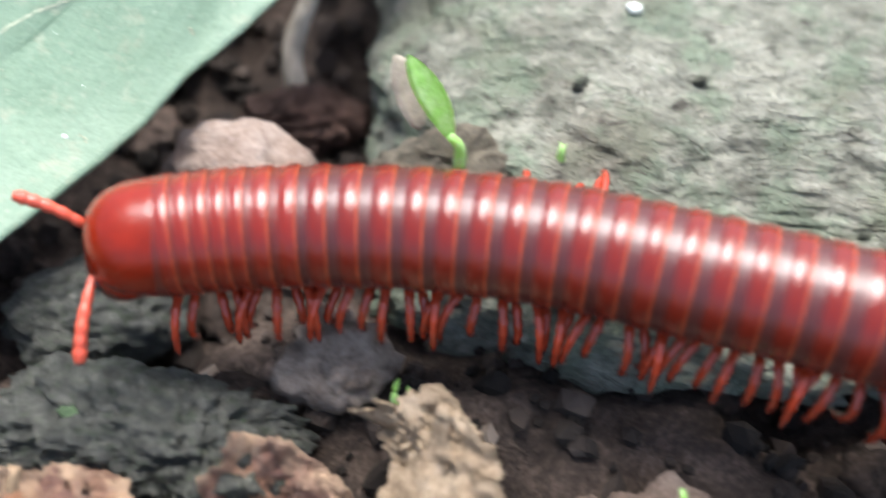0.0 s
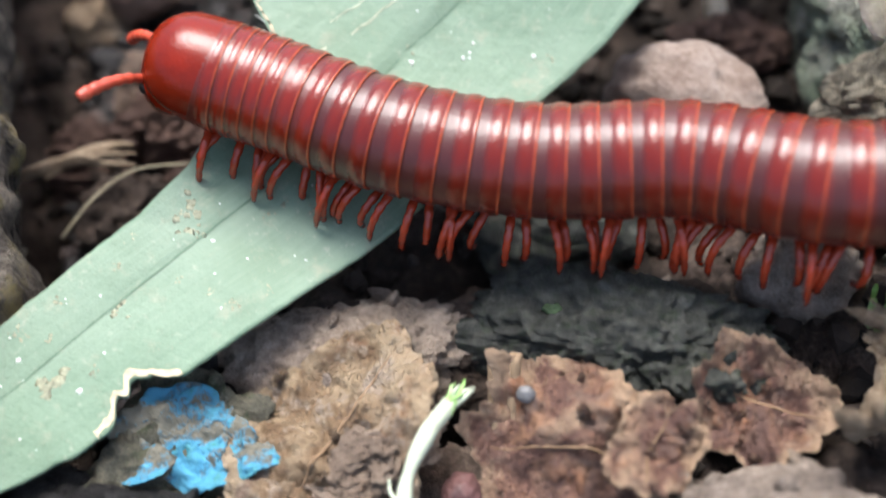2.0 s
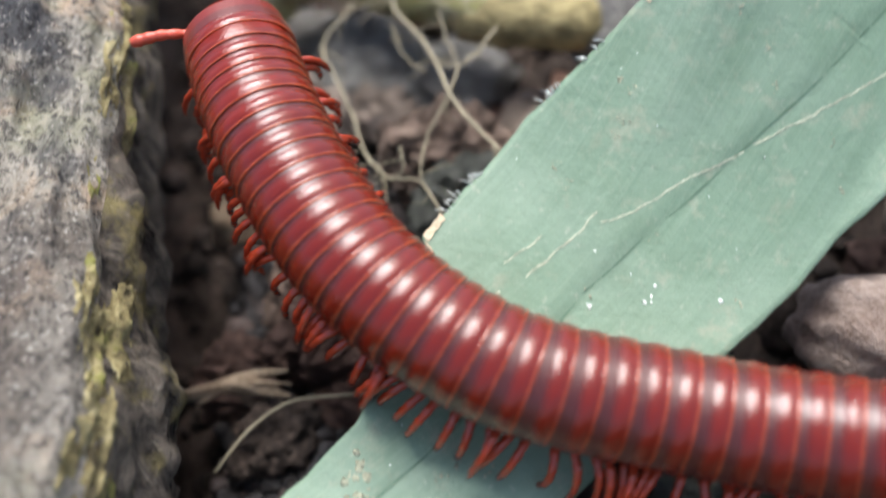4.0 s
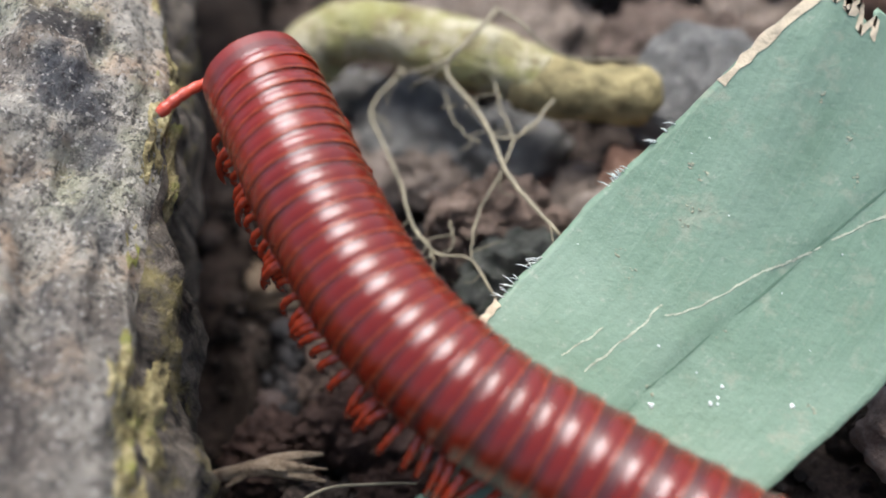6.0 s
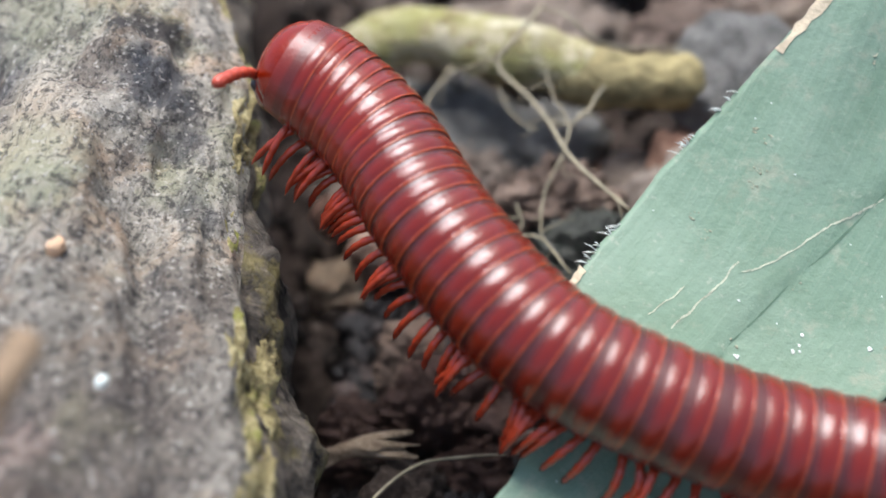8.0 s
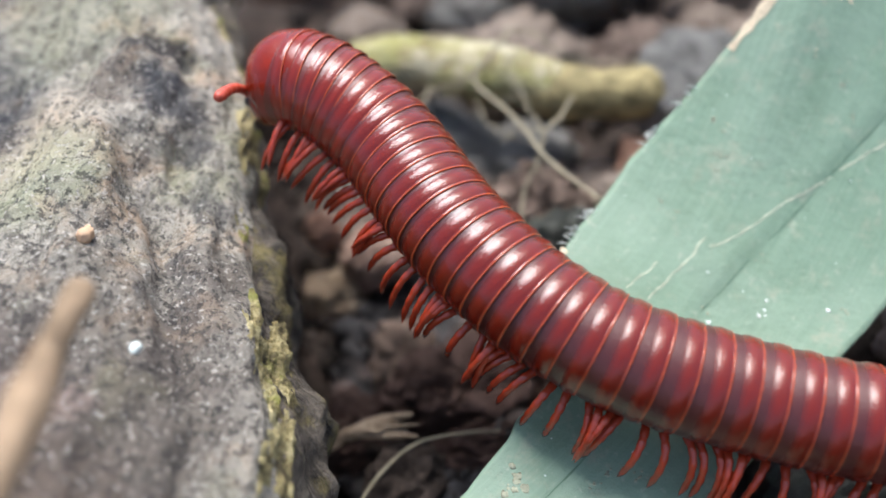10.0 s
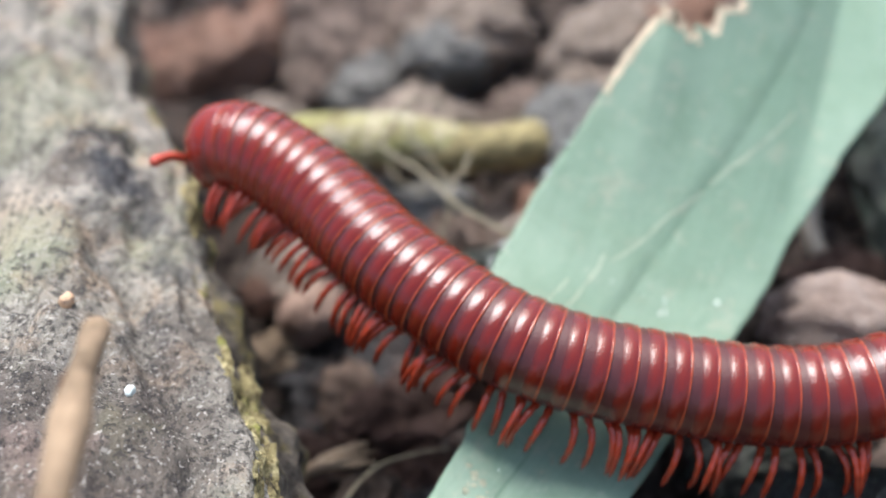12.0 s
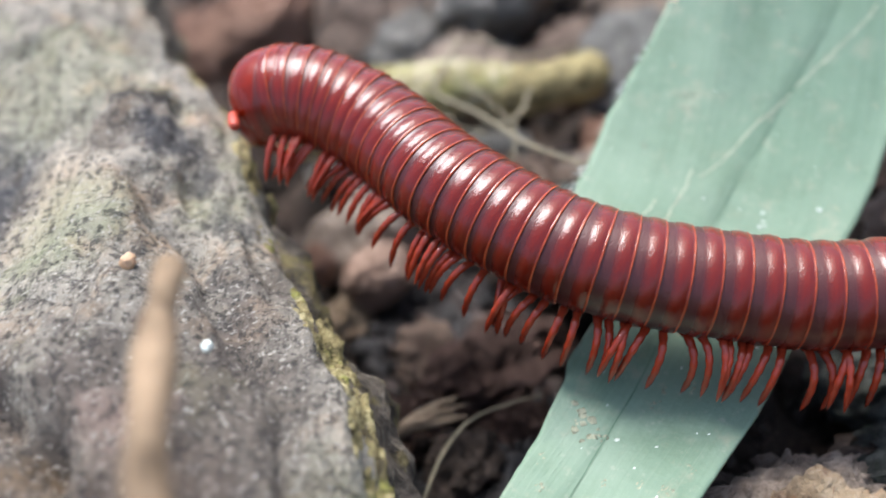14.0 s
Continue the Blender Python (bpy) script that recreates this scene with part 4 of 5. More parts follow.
def build_stalk():
    st = thing("stalk", "pale whitish green frayed stalk among dead leaves", "stalk")
    bm = bmesh.new()
    tube(bm, curve([(-3.03, 2.12, 0.30), (-3.14, 1.88, 0.3), (-3.22, 1.62, 0.2), (-3.2, 1.2, 0.05), (-3.25, 0.8, -0.2)], 30), lambda f: 0.042 + 0.012 * f, 10, 0.6, 3.0)
    part("stem", bm, STALK, st)
    rnd = random.Random(8)
    for i in range(7):
        bm = bmesh.new()
        q = Vector((-3.03 + rnd.uniform(-0.03, 0.03), 2.1, 0.30 + rnd.uniform(-0.02, 0.03)))
        d = Vector((0.05 + rnd.uniform(-0.03, 0.1), rnd.uniform(0.06, 0.17), rnd.uniform(-0.02, 0.04)))
        tube(bm, [q - d * 0.4, q + d * 0.4, q + d * 0.75 + Vector((rnd.uniform(-0.02, 0.02), 0, 0.01)), q + d], [0.017, 0.015, 0.011, 0.003], 6)
        part("fibre", bm, SPROUT if i % 3 == 0 else STALK, st)
    bm = bmesh.new()
    tube(bm, curve([(-3.2, 1.5, 0.16), (-3.3, 1.58, 0.2), (-3.32, 1.66, 0.22)], 8), lambda f: 0.022 * (1 - 0.7 * f), 7, 0.3)
    part("side_shoot", bm, STALK, st)


build_stalk()
def build_stick():
    st = thing("stick", "dry tan stick with a dark knot standing beside the log", "stick")
    bm = bmesh.new()
    tube(bm, curve([(-6.36, 2.47, 3.2), (-6.36, 1.9, 3.17), (-6.3, 1.0, 3.05), (-6.2, 0.0, 2.3), (-6.05, -0.9, 0.6), (-6.0, -1.2, -0.6)], 60), lambda f: (0.075 + 0.06 * f) * (0.8 if f < 0.01 else 1), 14, 0.22)
    part("shaft", bm, STICK, st)
    put(part("knot", lump(0.05, 0.11, 0.05, 81.0, 0.3, 4), KNOT, st, "dark brown knot"), -6.42, 2.05, 3.19)


build_stick()
stick("stem", "greyish stem hanging over the soil", "stem", STEM_GREY, [(-1.2, 7.0, 0.5), (-1.4, 6.4, 0.3), (-1.54, 6.1, 0.02), (-1.52, 5.9, -0.2)], 0.06, 0.085, 20, 8, 0.3)
stick("stem", "thin red stem on the soil", "stem", RED_STEM, [(-4.2, 10.6, 0.3), (-3.4, 9.9, 0.3), (-2.8, 9.3, 0.1)], 0.07, 0.08, 14, 8, 0.2)
stick("straw", "short ochre straw stub between dead leaves", "straw", STICK, [(-2.70, 2.52, 0.2), (-2.71, 2.36, 0.12), (-2.72, 2.15, -0.15)], 0.045, 0.05, 8, 7, 0.2, 1.0)
stick("straw", "short ochre straw stub between dead leaves", "straw", STICK, [(-2.83, 2.46, 0.16), (-2.82, 2.3, 0.08), (-2.8, 2.05, -0.2)], 0.04, 0.045, 8, 7, 0.2, 2.0)
clod("seed", "small shiny grey seed on a dead leaf", "seed", SEED, -2.62, 2.27, 0.16, 0.06, 0.05, 0.065, 31.0, 0, 0.08, 3)
clod("nut", "dark maroon nut behind the pale stalk", "nut", NUT, -2.96, 1.74, -0.08, 0.115, 0.11, 0.11, 33.0, 0, 0.2, 4)

stick("root", "thin grey forked root on black soil", "root", ROOT, [(-6.05, 3.35, 0.1), (-5.85, 3.62, 0.22), (-5.6, 3.84, 0.27), (-5.3, 3.95, 0.22), (-5.05, 4.05, 0.12)], 0.014, 0.009, 24, 6, 0.3)

# yellow twig and its rootlets
tw = thing("twig", "crooked yellow-green lichened twig lying on soil", "twig")
bm = bmesh.new()
tube(bm, curve([(-6.82, 7.50, 0.72), (-6.66, 7.66, 0.98), (-6.25, 7.66, 1.12), (-5.63, 7.53, 1.08), (-5.08, 7.38, 1.0), (-4.64, 7.22, 0.91)], 60), lambda f: (0.275 - 0.02 * f + 0.012 * math.sin(f * 11)) * min(1, 0.6 + 6 * f), 24, 0.16, 2.0)
part("branch", bm, TWIG, tw)
bm = bmesh.new()
tube(bm, curve([(-4.85, 7.26, 0.90), (-4.5, 7.18, 0.88), (-4.1, 7.16, 0.85), (-3.74, 7.22, 0.82)], 30), lambda f: 0.225 * min(1, 0.35 + 2.2 * (1 - f) ** 0.6), 18, 0.2, 6.0)
part("branch", bm, TWIG_END, tw, "darker bent end")


def rootlets():
    rnd = random.Random(31)
    r = thing("rootlets", "net of thin pale rootlets hanging from the twig", "roots")
    lines = [
        [(-5.01, 7.45, 1.45), (-5.22, 6.99, 1.40), (-5.30, 6.86, 1.30), (-5.07, 6.61, 1.20), (-4.89, 6.37, 1.15), (-4.67, 5.96, 1.10), (-4.43, 5.69, 1.05), (-4.23, 5.49, 1.00)],
        [(-5.78, 7.18, 1.10), (-5.85, 6.90, 1.10), (-5.90, 6.62, 1.05), (-5.68, 6.28, 1.00), (-5.48, 5.94, 0.95), (-5.30, 5.59, 0.90), (-5.11, 5.42, 0.85), (-4.86, 5.39, 0.85), (-4.64, 5.13, 0.75)],
        [(-4.49, 6.79, 1.10), (-4.61, 6.49, 1.10), (-4.71, 6.36, 1.10), (-4.81, 6.34, 1.12), (-4.92, 6.38, 1.14)],
        [(-4.71, 6.36, 1.10), (-4.75, 6.03, 1.05), (-4.86, 5.81, 0.95), (-4.87, 5.55, 0.90), (-4.86, 5.39, 0.85)],
        [(-5.30, 5.59, 0.90), (-5.17, 5.47, 0.86), (-5.11, 5.28, 0.75)],
        [(-5.31, 6.73, 1.20), (-5.16, 6.46, 1.12), (-4.94, 6.28, 1.10)],
        [(-4.93, 6.82, 1.25), (-4.86, 6.64, 1.15), (-4.72, 6.37, 1.10)],
        [(-5.01, 7.45, 1.45), (-4.78, 7.21, 1.50), (-4.67, 7.11, 1.45), (-4.46, 7.07, 1.30), (-4.09, 7.20, 1.15), (-3.91, 7.35, 1.05)],
        [(-5.22, 6.99, 1.40), (-5.42, 6.93, 1.30), (-5.78, 7.02, 1.15)],
        [(-5.06, 5.67, 0.92), (-5.01, 5.48, 0.86), (-5.11, 5.42, 0.85)],
    ]
    for i, line in enumerate(lines):
        bm = bmesh.new()
        pts = curve(line, 26)
        for j, q in enumerate(pts):
            q += Vector((fbm((j * 0.3, i, 0), 1, 2), fbm((j * 0.3, i, 5), 1, 2), 0)) * 0.022
        w = (0.022, 0.016, 0.014, 0.010, 0.009, 0.008, 0.012, 0.013, 0.016, 0.008)[i]
        tube(bm, pts, lambda f: w * (1 - 0.35 * f), 6, 0.2, i)
        for j in range(6, 25, 9 if i in (0, 1, 3) else 17):
            d = Vector((rnd.uniform(-0.25, 0.25), rnd.uniform(-0.25, 0.12), rnd.uniform(-0.2, 0.02)))
            side = curve([pts[j], pts[j] + d * 0.4 + Vector((rnd.uniform(-0.06, 0.06), 0, 0.03)), pts[j] + d * 0.8 + Vector((rnd.uniform(-0.08, 0.08), 0, 0)), pts[j] + d], 10)
            tube(bm, side, lambda f: 0.0062 * (1 - 0.6 * f), 5, 0.2, j)
        part("rootlet", bm, ROOT, r)


rootlets()


# ---- sprouts ----
def seedling(x, y, z, length, lean, rz, label):
    s = thing("seedling", label, "seedling", x, y, z)
    s.rotation_euler = (0, 0, radians(rz))
    rise = min(0.16, 0.05 + 0.4 * length)
    bm = bmesh.new()
    tube(bm, curve([(0, 0, -0.1), (0, 0.02, 0.5 * rise), (lean * 0.2, 0.04, rise)], 8), lambda f: (0.045 - 0.015 * f) * rise / 0.16, 7)
    part("stem", bm, SPROUT, s)
    bm = bmesh.new()
    n = 18
    rows = []
    for i in range(n + 1):
        f = i / n
        w = length * 0.155 * math.sin(math.pi * min(1, f * 0.96 + 0.04)) ** 0.7 + 0.004
        c = Vector((lean * 0.2 + lean * f * 0.8, 0.04 + 0.45 * length * f, rise - 0.02 + length * 0.85 * f - 0.12 * f * f))
        row = [bm.verts.new(c + Vector((k * w, 0, 0.10 * w * k * k))) for k in (-1, -0.6, -0.25, 0, 0.25, 0.6, 1)]
        rows.append(row)
    for a, b in zip(rows, rows[1:]):
        for k in range(6):
            bm.faces.new((a[k], a[k + 1], b[k + 1], b[k]))
    g = bmesh.ops.solidify(bm, geom=bm.faces[:], thickness=0.012)
    part("leaf", bm, SPROUT, s, "narrow bright green seed leaf")
    if length > 0.5:
        old = part("withered_leaf", lump(0.095, 0.014, 0.24, 83.0, 0.14, 4), STEM_GREY, s, "pale withered seed leaf")
        put(old, -0.33, 0.34, 0.22, -30, -20, 0)
    return s


seedling(-0.27, 4.5, 0.60, 0.64, -0.32, 0, "bright green single-leaved seedling in a crack of the clay slab")
for x, y, z, l, le, rz in ((-0.62, 3.05, -0.05, 0.16, 0.1, 40), (-0.58, 3.02, -0.05, 0.14, -0.1, -60), (1.05, 2.35, -0.05, 0.2, 0.1, 60), (1.1, 2.38, -0.05, 0.18, -0.12, 160)):
    seedling(x, y, z, l, le, rz, "tiny curled green seedling on dark soil")


for x, y, z, l, le, rz in ((0.40, 4.58, 0.50, 0.1, 0.05, 20), (0.37, 4.60, 0.50, 0.09, -0.06, -50)):
    seedling(x, y, z, l, le, rz, "tiny pale green seedling on the clay slab")
clod("grain", "white grain on the clay slab", "grain", SPECK, 0.94, 5.82, 0.72, 0.055, 0.045, 0.045, 51.0, 0, 0.4, 3)
clod("grain", "white grain on the weathered log", "grain", SPECK, -6.63, 2.93, 2.31, 0.03, 0.04, 0.03, 52.0, 0, 0.4, 3)
clod("grain", "orange grain on the weathered log", "grain", plain("orange_grain", (0.55, 0.36, 0.22), 0.6, 0.4, 10.0, 0.3), -7.12, 3.65, 2.55, 0.05, 0.06, 0.05, 53.0, 0, 0.3, 3)

# ---- background clods and crumbs ----
def inside_path(x, y, r):
    """Whether a clod there would crowd the blade, the slab, the log or the body's way."""
    s = LOG_SIDE.dot(Vector((x, y, 0)))
    if s < -4.62 + r and y < 11:
        return True
    if -0.9 - r < x < 4.2 + r and 4.3 - r < y < 8.8 + r:
        return True
    return False


def scatter_clods():
    rnd = random.Random(11)
    kinds = []
    for i, mat in enumerate((CLOD_GREY, CLOD_BROWN, STONE_GREY, RUSTY, CLOD_GREY, SOIL)):
        label = ("grey", "brown", "bluish grey", "rusty brown", "pale grey", "dark")[i] + " rough clod of soil lying on the ground"
        ob = mesh_object("soil_clod", lump(1, 0.85, 0.75, 40 + i * 3.1, 0.32, 4), mat)
        kinds.append(tagged(ob, label, "clod", "loose clods on the ground"))
    used = set()
    placed = 0
    tries = 0
    while placed < 290 and tries < 4000:
        tries += 1
        far = placed % 3 != 0
        x, y = (rnd.uniform(-11, 5), rnd.uniform(6.2, 17)) if far else (rnd.uniform(-6.3, 4), rnd.uniform(-1.0, 6.5))
        r = rnd.uniform(0.22, 0.75) if far else rnd.uniform(0.12, 0.32)
        if inside_path(x, y, r):
            continue
        k = rnd.choice((0, 0, 1, 4, 2, 3, 4, 0)) if far else rnd.choice((5, 5, 5, 5, 1))
        z = ground_height(x, y) + r * (0.32 if far else 0.05)
        if not far:
            z = min(z, -0.05 - r * 0.7)
        m = pose(x * CM, y * CM, z * CM, rnd.uniform(-25, 25), rnd.uniform(-25, 25), rnd.uniform(0, 360))
        ob = kinds[k]
        if k in used:
            ob = copy_thing(ob, m)
        used.add(k)
        ob.matrix_basis = m @ Matrix.Diagonal((r, r, r, 1))
        placed += 1


scatter_clods()


def crumbs():
    rnd = random.Random(21)
    bm = bmesh.new()
    verts, faces = [], []
    base = bmesh.new()
    bmesh.ops.create_icosphere(base, subdivisions=1, radius=1.0)
    bv = [v.co.copy() for v in base.verts]
    bf = [[v.index for v in f.verts] for f in base.faces]
    base.free()
    bm.free()
    for i in range(5200):
        x, y = rnd.uniform(-8, 4.5), rnd.uniform(-1, 12)
        r = rnd.choice((0.03, 0.04, 0.05, 0.07, 0.1)) * rnd.uniform(0.6, 1.3)
        q = Vector((x, y, ground_height(x, y) + r * 0.5))
        n = len(verts)
        for v in bv:
            verts.append((q + v * r * (1 + 0.8 * noise.noise(v * 1.7 + q * 3))) * CM)
        faces += [[n + j for j in f] for f in bf]
    me = bpy.data.meshes.new("crumbs")
    me.from_pydata(verts, [], faces)
    s = Shader("crumb", 0.9, 0.25)
    c = s.ramp(s.island(), [(0.0, (0.012, 0.010, 0.008)), (0.6, (0.035, 0.027, 0.022)), (0.92, (0.085, 0.066, 0.054)), (1.0, (0.20, 0.165, 0.135))])
    s.colour(c)
    s.bump(s.noise(20, 4, 0.7), 0.02)
    me.materials.append(s.mat)
    tagged(new("crumbs", me), "small loose crumbs of dark soil", "soil", kind="stuff")


crumbs()


def wet_crumbs():
    """Black wet soil crumbs heaped between the log and the blade."""
    rnd = random.Random(77)
    base = bmesh.new()
    bmesh.ops.create_icosphere(base, subdivisions=2, radius=1.0)
    bv = [v.co.copy() for v in base.verts]
    bf = [[v.index for v in f.verts] for f in base.faces]
    base.free()
    verts, faces = [], []
    made = 0
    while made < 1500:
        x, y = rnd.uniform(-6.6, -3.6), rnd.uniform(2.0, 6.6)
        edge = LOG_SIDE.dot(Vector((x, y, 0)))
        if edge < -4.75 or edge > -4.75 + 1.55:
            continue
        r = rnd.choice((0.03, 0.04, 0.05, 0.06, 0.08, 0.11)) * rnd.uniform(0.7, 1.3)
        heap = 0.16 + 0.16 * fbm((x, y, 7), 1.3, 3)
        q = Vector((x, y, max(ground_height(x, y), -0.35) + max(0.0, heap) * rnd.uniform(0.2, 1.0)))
        n = len(verts)
        for v in bv:
            verts.append((q + v * r * (1 + 0.7 * noise.noise(v * 1.5 + q * 3) + 0.3 * noise.noise(v * 4 + q * 3))) * CM)
        faces += [[n + j for j in f] for f in bf]
        made += 1
    me = bpy.data.meshes.new("wet_crumbs")
    me.from_pydata(verts, [], faces)
    me.shade_smooth()
    s = Shader("wet_crumb", 0.45, 0.5)
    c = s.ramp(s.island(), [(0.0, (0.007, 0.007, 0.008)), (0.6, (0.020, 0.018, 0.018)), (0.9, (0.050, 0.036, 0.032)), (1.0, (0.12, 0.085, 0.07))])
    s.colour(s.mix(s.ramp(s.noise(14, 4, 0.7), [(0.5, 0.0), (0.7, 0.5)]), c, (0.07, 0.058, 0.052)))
    s.bump(s.noise(22, 4, 0.7), 0.03)
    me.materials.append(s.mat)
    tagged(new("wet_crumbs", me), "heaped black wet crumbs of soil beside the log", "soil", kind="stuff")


wet_crumbs()

# ---- millipede ----
RADIUS = 0.352
RINGS = 52


def ring_pitch(i):
    return 0.101 if i < 5 else min(0.184, 0.138 + 0.013 * (i - 5))


HEAD_BACK = 0.46
RING_AT = []
at = HEAD_BACK
for i in range(RINGS):
    RING_AT.append(at + ring_pitch(i) / 2)
    at += ring_pitch(i)


def ring_at(i, t):
    """How far behind the head's tip ring i sits at t: the front rings slide into one another as the body bends and climbs."""
    pull = steps(t, (0, 1.0), (3.0, 1.0), (3.5, 0.78), (4.0, 0.68), (6.5, 0.64), (7.5, 0.66), (8.0, 0.72), (14, 0.74))
    at = HEAD_BACK - 0.38 * (1 - pull)
    for k in range(i + 1):
        share = 1 + (pull - 1) * min(1, max(0, (24 - k) / 8)) * min(1, 0.15 + 0.09 * k)
        at += ring_pitch(k) * share * (0.5 if k == i else 1)
    return at


def turned(profile, sides, squash=0.93):
    """A shell turned about x from (x, r) pairs, a little flat below."""
    bm = bmesh.new()
    rows = []
    for x, r in profile:
        row = []
        for k in range(sides):
            a = 2 * math.pi * k / sides
            y, z = r * math.sin(a), r * math.cos(a)
            row.append(bm.verts.new((x, y, z * (squash if z < 0 else 1))))
        rows.append(row)
    for a, b in zip(rows, rows[1:]):
        for k in range(sides):
            j = (k + 1) % sides
            bm.faces.new((a[k], a[j], b[j], b[k]))
    return bm, rows


def ring_mesh(p, r):
    h = p / 2
    tuck = max(0.55 * p, 0.115)
    prof = [(h + tuck, 0.925), (h + tuck * 0.7, 0.945), (h + tuck * 0.25, 0.961), (h * 0.85, 0.970), (h * 0.60, 0.977), (h * 0.35, 0.982), (h * 0.18, 0.984), (h * 0.06, 0.993), (-h * 0.10, 1.006), (-h * 0.28, 1.014), (-h * 0.46, 1.0165), (-h * 0.64, 1.013), (-h * 0.80, 1.004), (-h * 0.87, 0.999), (-h * 0.91, 1.006), (-h * 0.98, 1.006), (-h * 1.02, 0.998), (-h * 1.02, 0.980), (-h * 0.92, 0.950)]
    swell = 0.55 if p < 0.14 else 1.0
    prof = [(x, r * (1 + (k - 1) * (swell if x < h else 1))) for x, k in prof]
    return turned(prof, 56)[0]


def leg_mesh():
    """A leg of seven short joints, arched out and down to a fine claw."""
    bm = bmesh.new()
    line = curve([(0, 0, 0), (0.0, 0.14, 0.028), (0.0, 0.245, -0.005), (-0.006, 0.295, -0.105), (-0.016, 0.296, -0.235), (-0.030, 0.272, -0.355)], 35)
    tube(bm, line, lambda f: (0.0325 - 0.0135 * f) * (0.84 + 0.2 * abs(math.sin(f * math.pi * 7))) * (1 if f < 0.86 else max(0.10, 1 - 6.4 * (f - 0.86))), 9)
    return bm


millipede = thing("millipede", "glossy red millipede with grey-banded rings and orange rims crawling over litter", "millipede")
rings, legs = [], []
leg_proto = None
ring_protos = {}
for i in range(RINGS):
    p = ring_pitch(i)
    r = RADIUS * (0.993 if i < 2 else 1.0) * (1.0 if i < RINGS - 6 else 1 - 0.09 * (i - RINGS + 7))
    key = (round(p, 3), round(r, 3))
    if key in ring_protos:
        ob = new("ring", ring_protos[key])
        ob.parent = millipede
    else:
        ob = part("ring", ring_mesh(p, r), RING_FRONT if i < 7 else RING, millipede)
        ring_protos[key] = ob.data
    rings.append(ob)
    if i == RINGS - 1:
        continue
    for pair in ((0,) if i < 4 else (-1, 1)):
        for side in (-1, 1):
            if leg_proto is None:
                leg = part("leg", leg_mesh(), LEG, ob)
                leg_proto = leg.data
                leg_proto.materials.append(CLAW)
                for poly in leg_proto.polygons:
                    if max(leg_proto.vertices[v].co.z for v in poly.vertices) < -0.325 * CM:
                        poly.material_index = 1
            else:
                leg = new("leg", leg_proto)
                leg.parent = ob
            legs.append((leg, i, pair, side))

# head: capsule, collum, eyes, antennae
bm = bmesh.new()
bmesh.ops.create_uvsphere(bm, u_segments=36, v_segments=22, radius=1.0)
for v in bm.verts:
    x, y, z = v.co
    v.co = Vector((0.23 * x + 0.215, 0.285 * y, 0.29 * z - 0.07 - 0.05 * max(0, x)))
    if z < -0.3:
        v.co.x += 0.05 * (-z - 0.3)
head = part("head", bm, COLLUM, millipede, "rounded red head capsule")
bm, rows = turned([(0.390, 0.12), (0.386, 0.165), (0.36, 0.213), (0.315, 0.258), (0.25, 0.302), (0.165, 0.327), (0.07, 0.335), (0.0, 0.337), (-0.018, 0.338), (-0.030, 0.337), (-0.038, 0.334), (-0.038, 0.322)], 48)
for v in bm.verts:
    if v.co.z < -0.05:
        v.co.x -= 0.10 * min(1, (-v.co.z - 0.05) / 0.2) * (1 if v.co.x > 0.05 else 0.2)
    v.co.z += 0.008
part("collum", bm, COLLUM, head, "large smooth red neck shield")
for side in (-1, 1):
    bm = lump(0.05, 0.03, 0.05, 50 + side, 0.1, 2)
    e = part("eye", bm, EYE, head, "dark brown eye patch")
    put(e, 0.345, side * 0.205, -0.09)
antennae = []
for side in (-1, 1):
    bm = bmesh.new()
    n = 36
    line = curve([(0, 0, 0), (0.14, 0.0, 0.02), (0.28, 0, 0.01), (0.40, 0, -0.03), (0.48, 0.0, -0.07)], n)
    tube(bm, line, lambda f: (0.029 + 0.014 * f) * (0.82 + 0.22 * abs(math.sin(f * math.pi * 6.5))) * (1 if f < 0.97 else 0.7), 9)
    antennae.append((part("antenna", bm, ANTENNA, head, "beaded orange red antenna"), side))


# ---- movement ----
SPINE = {}


def spine(t, dip, *places):
    """The line of the body at t, head first, in centimetres; dip: how far the head hangs."""
    SPINE[t] = (dip, list(places))


spine(0.0, 0.0, (-2.39, 3.51, 0.89), (-1.52, 3.64, 0.92), (-0.64, 3.65, 0.95), (0.24, 3.52, 0.99), (1.09, 3.28, 1.03), (1.93, 3.01, 1.07))
spine(0.5, 0.0, (-3.08, 3.30, 0.97), (-2.36, 3.56, 0.88), (-1.57, 3.66, 0.91), (-0.78, 3.63, 0.94), (0.00, 3.51, 0.98), (0.78, 3.31, 1.01))
spine(1.0, 0.0, (-3.83, 2.93, 1.09), (-3.12, 3.27, 0.97), (-2.35, 3.54, 0.88), (-1.55, 3.63, 0.92), (-0.74, 3.54, 0.95), (0.04, 3.34, 0.98))
spine(1.5, 0.0, (-4.62, 3.40, 1.28), (-3.84, 3.31, 1.10), (-3.05, 3.33, 0.97), (-2.26, 3.37, 0.89), (-1.45, 3.36, 0.92), (-0.66, 3.19, 0.96))
spine(2.0, 0.0, (-5.01, 3.77, 1.49), (-4.22, 3.66, 1.22), (-3.43, 3.48, 1.02), (-2.60, 3.44, 0.87), (-1.75, 3.47, 0.86), (-0.91, 3.28, 0.89))
spine(2.5, 0, (-5.10, 4.19, 0.94), (-4.97, 3.97, 1.22), (-4.80, 3.81, 1.41), (-4.60, 3.72, 1.46), (-4.40, 3.68, 1.39), (-3.93, 3.71, 1.19), (-2.73, 3.64, 0.84), (-1.95, 3.57, 0.78), (-1.16, 3.34, 0.81))
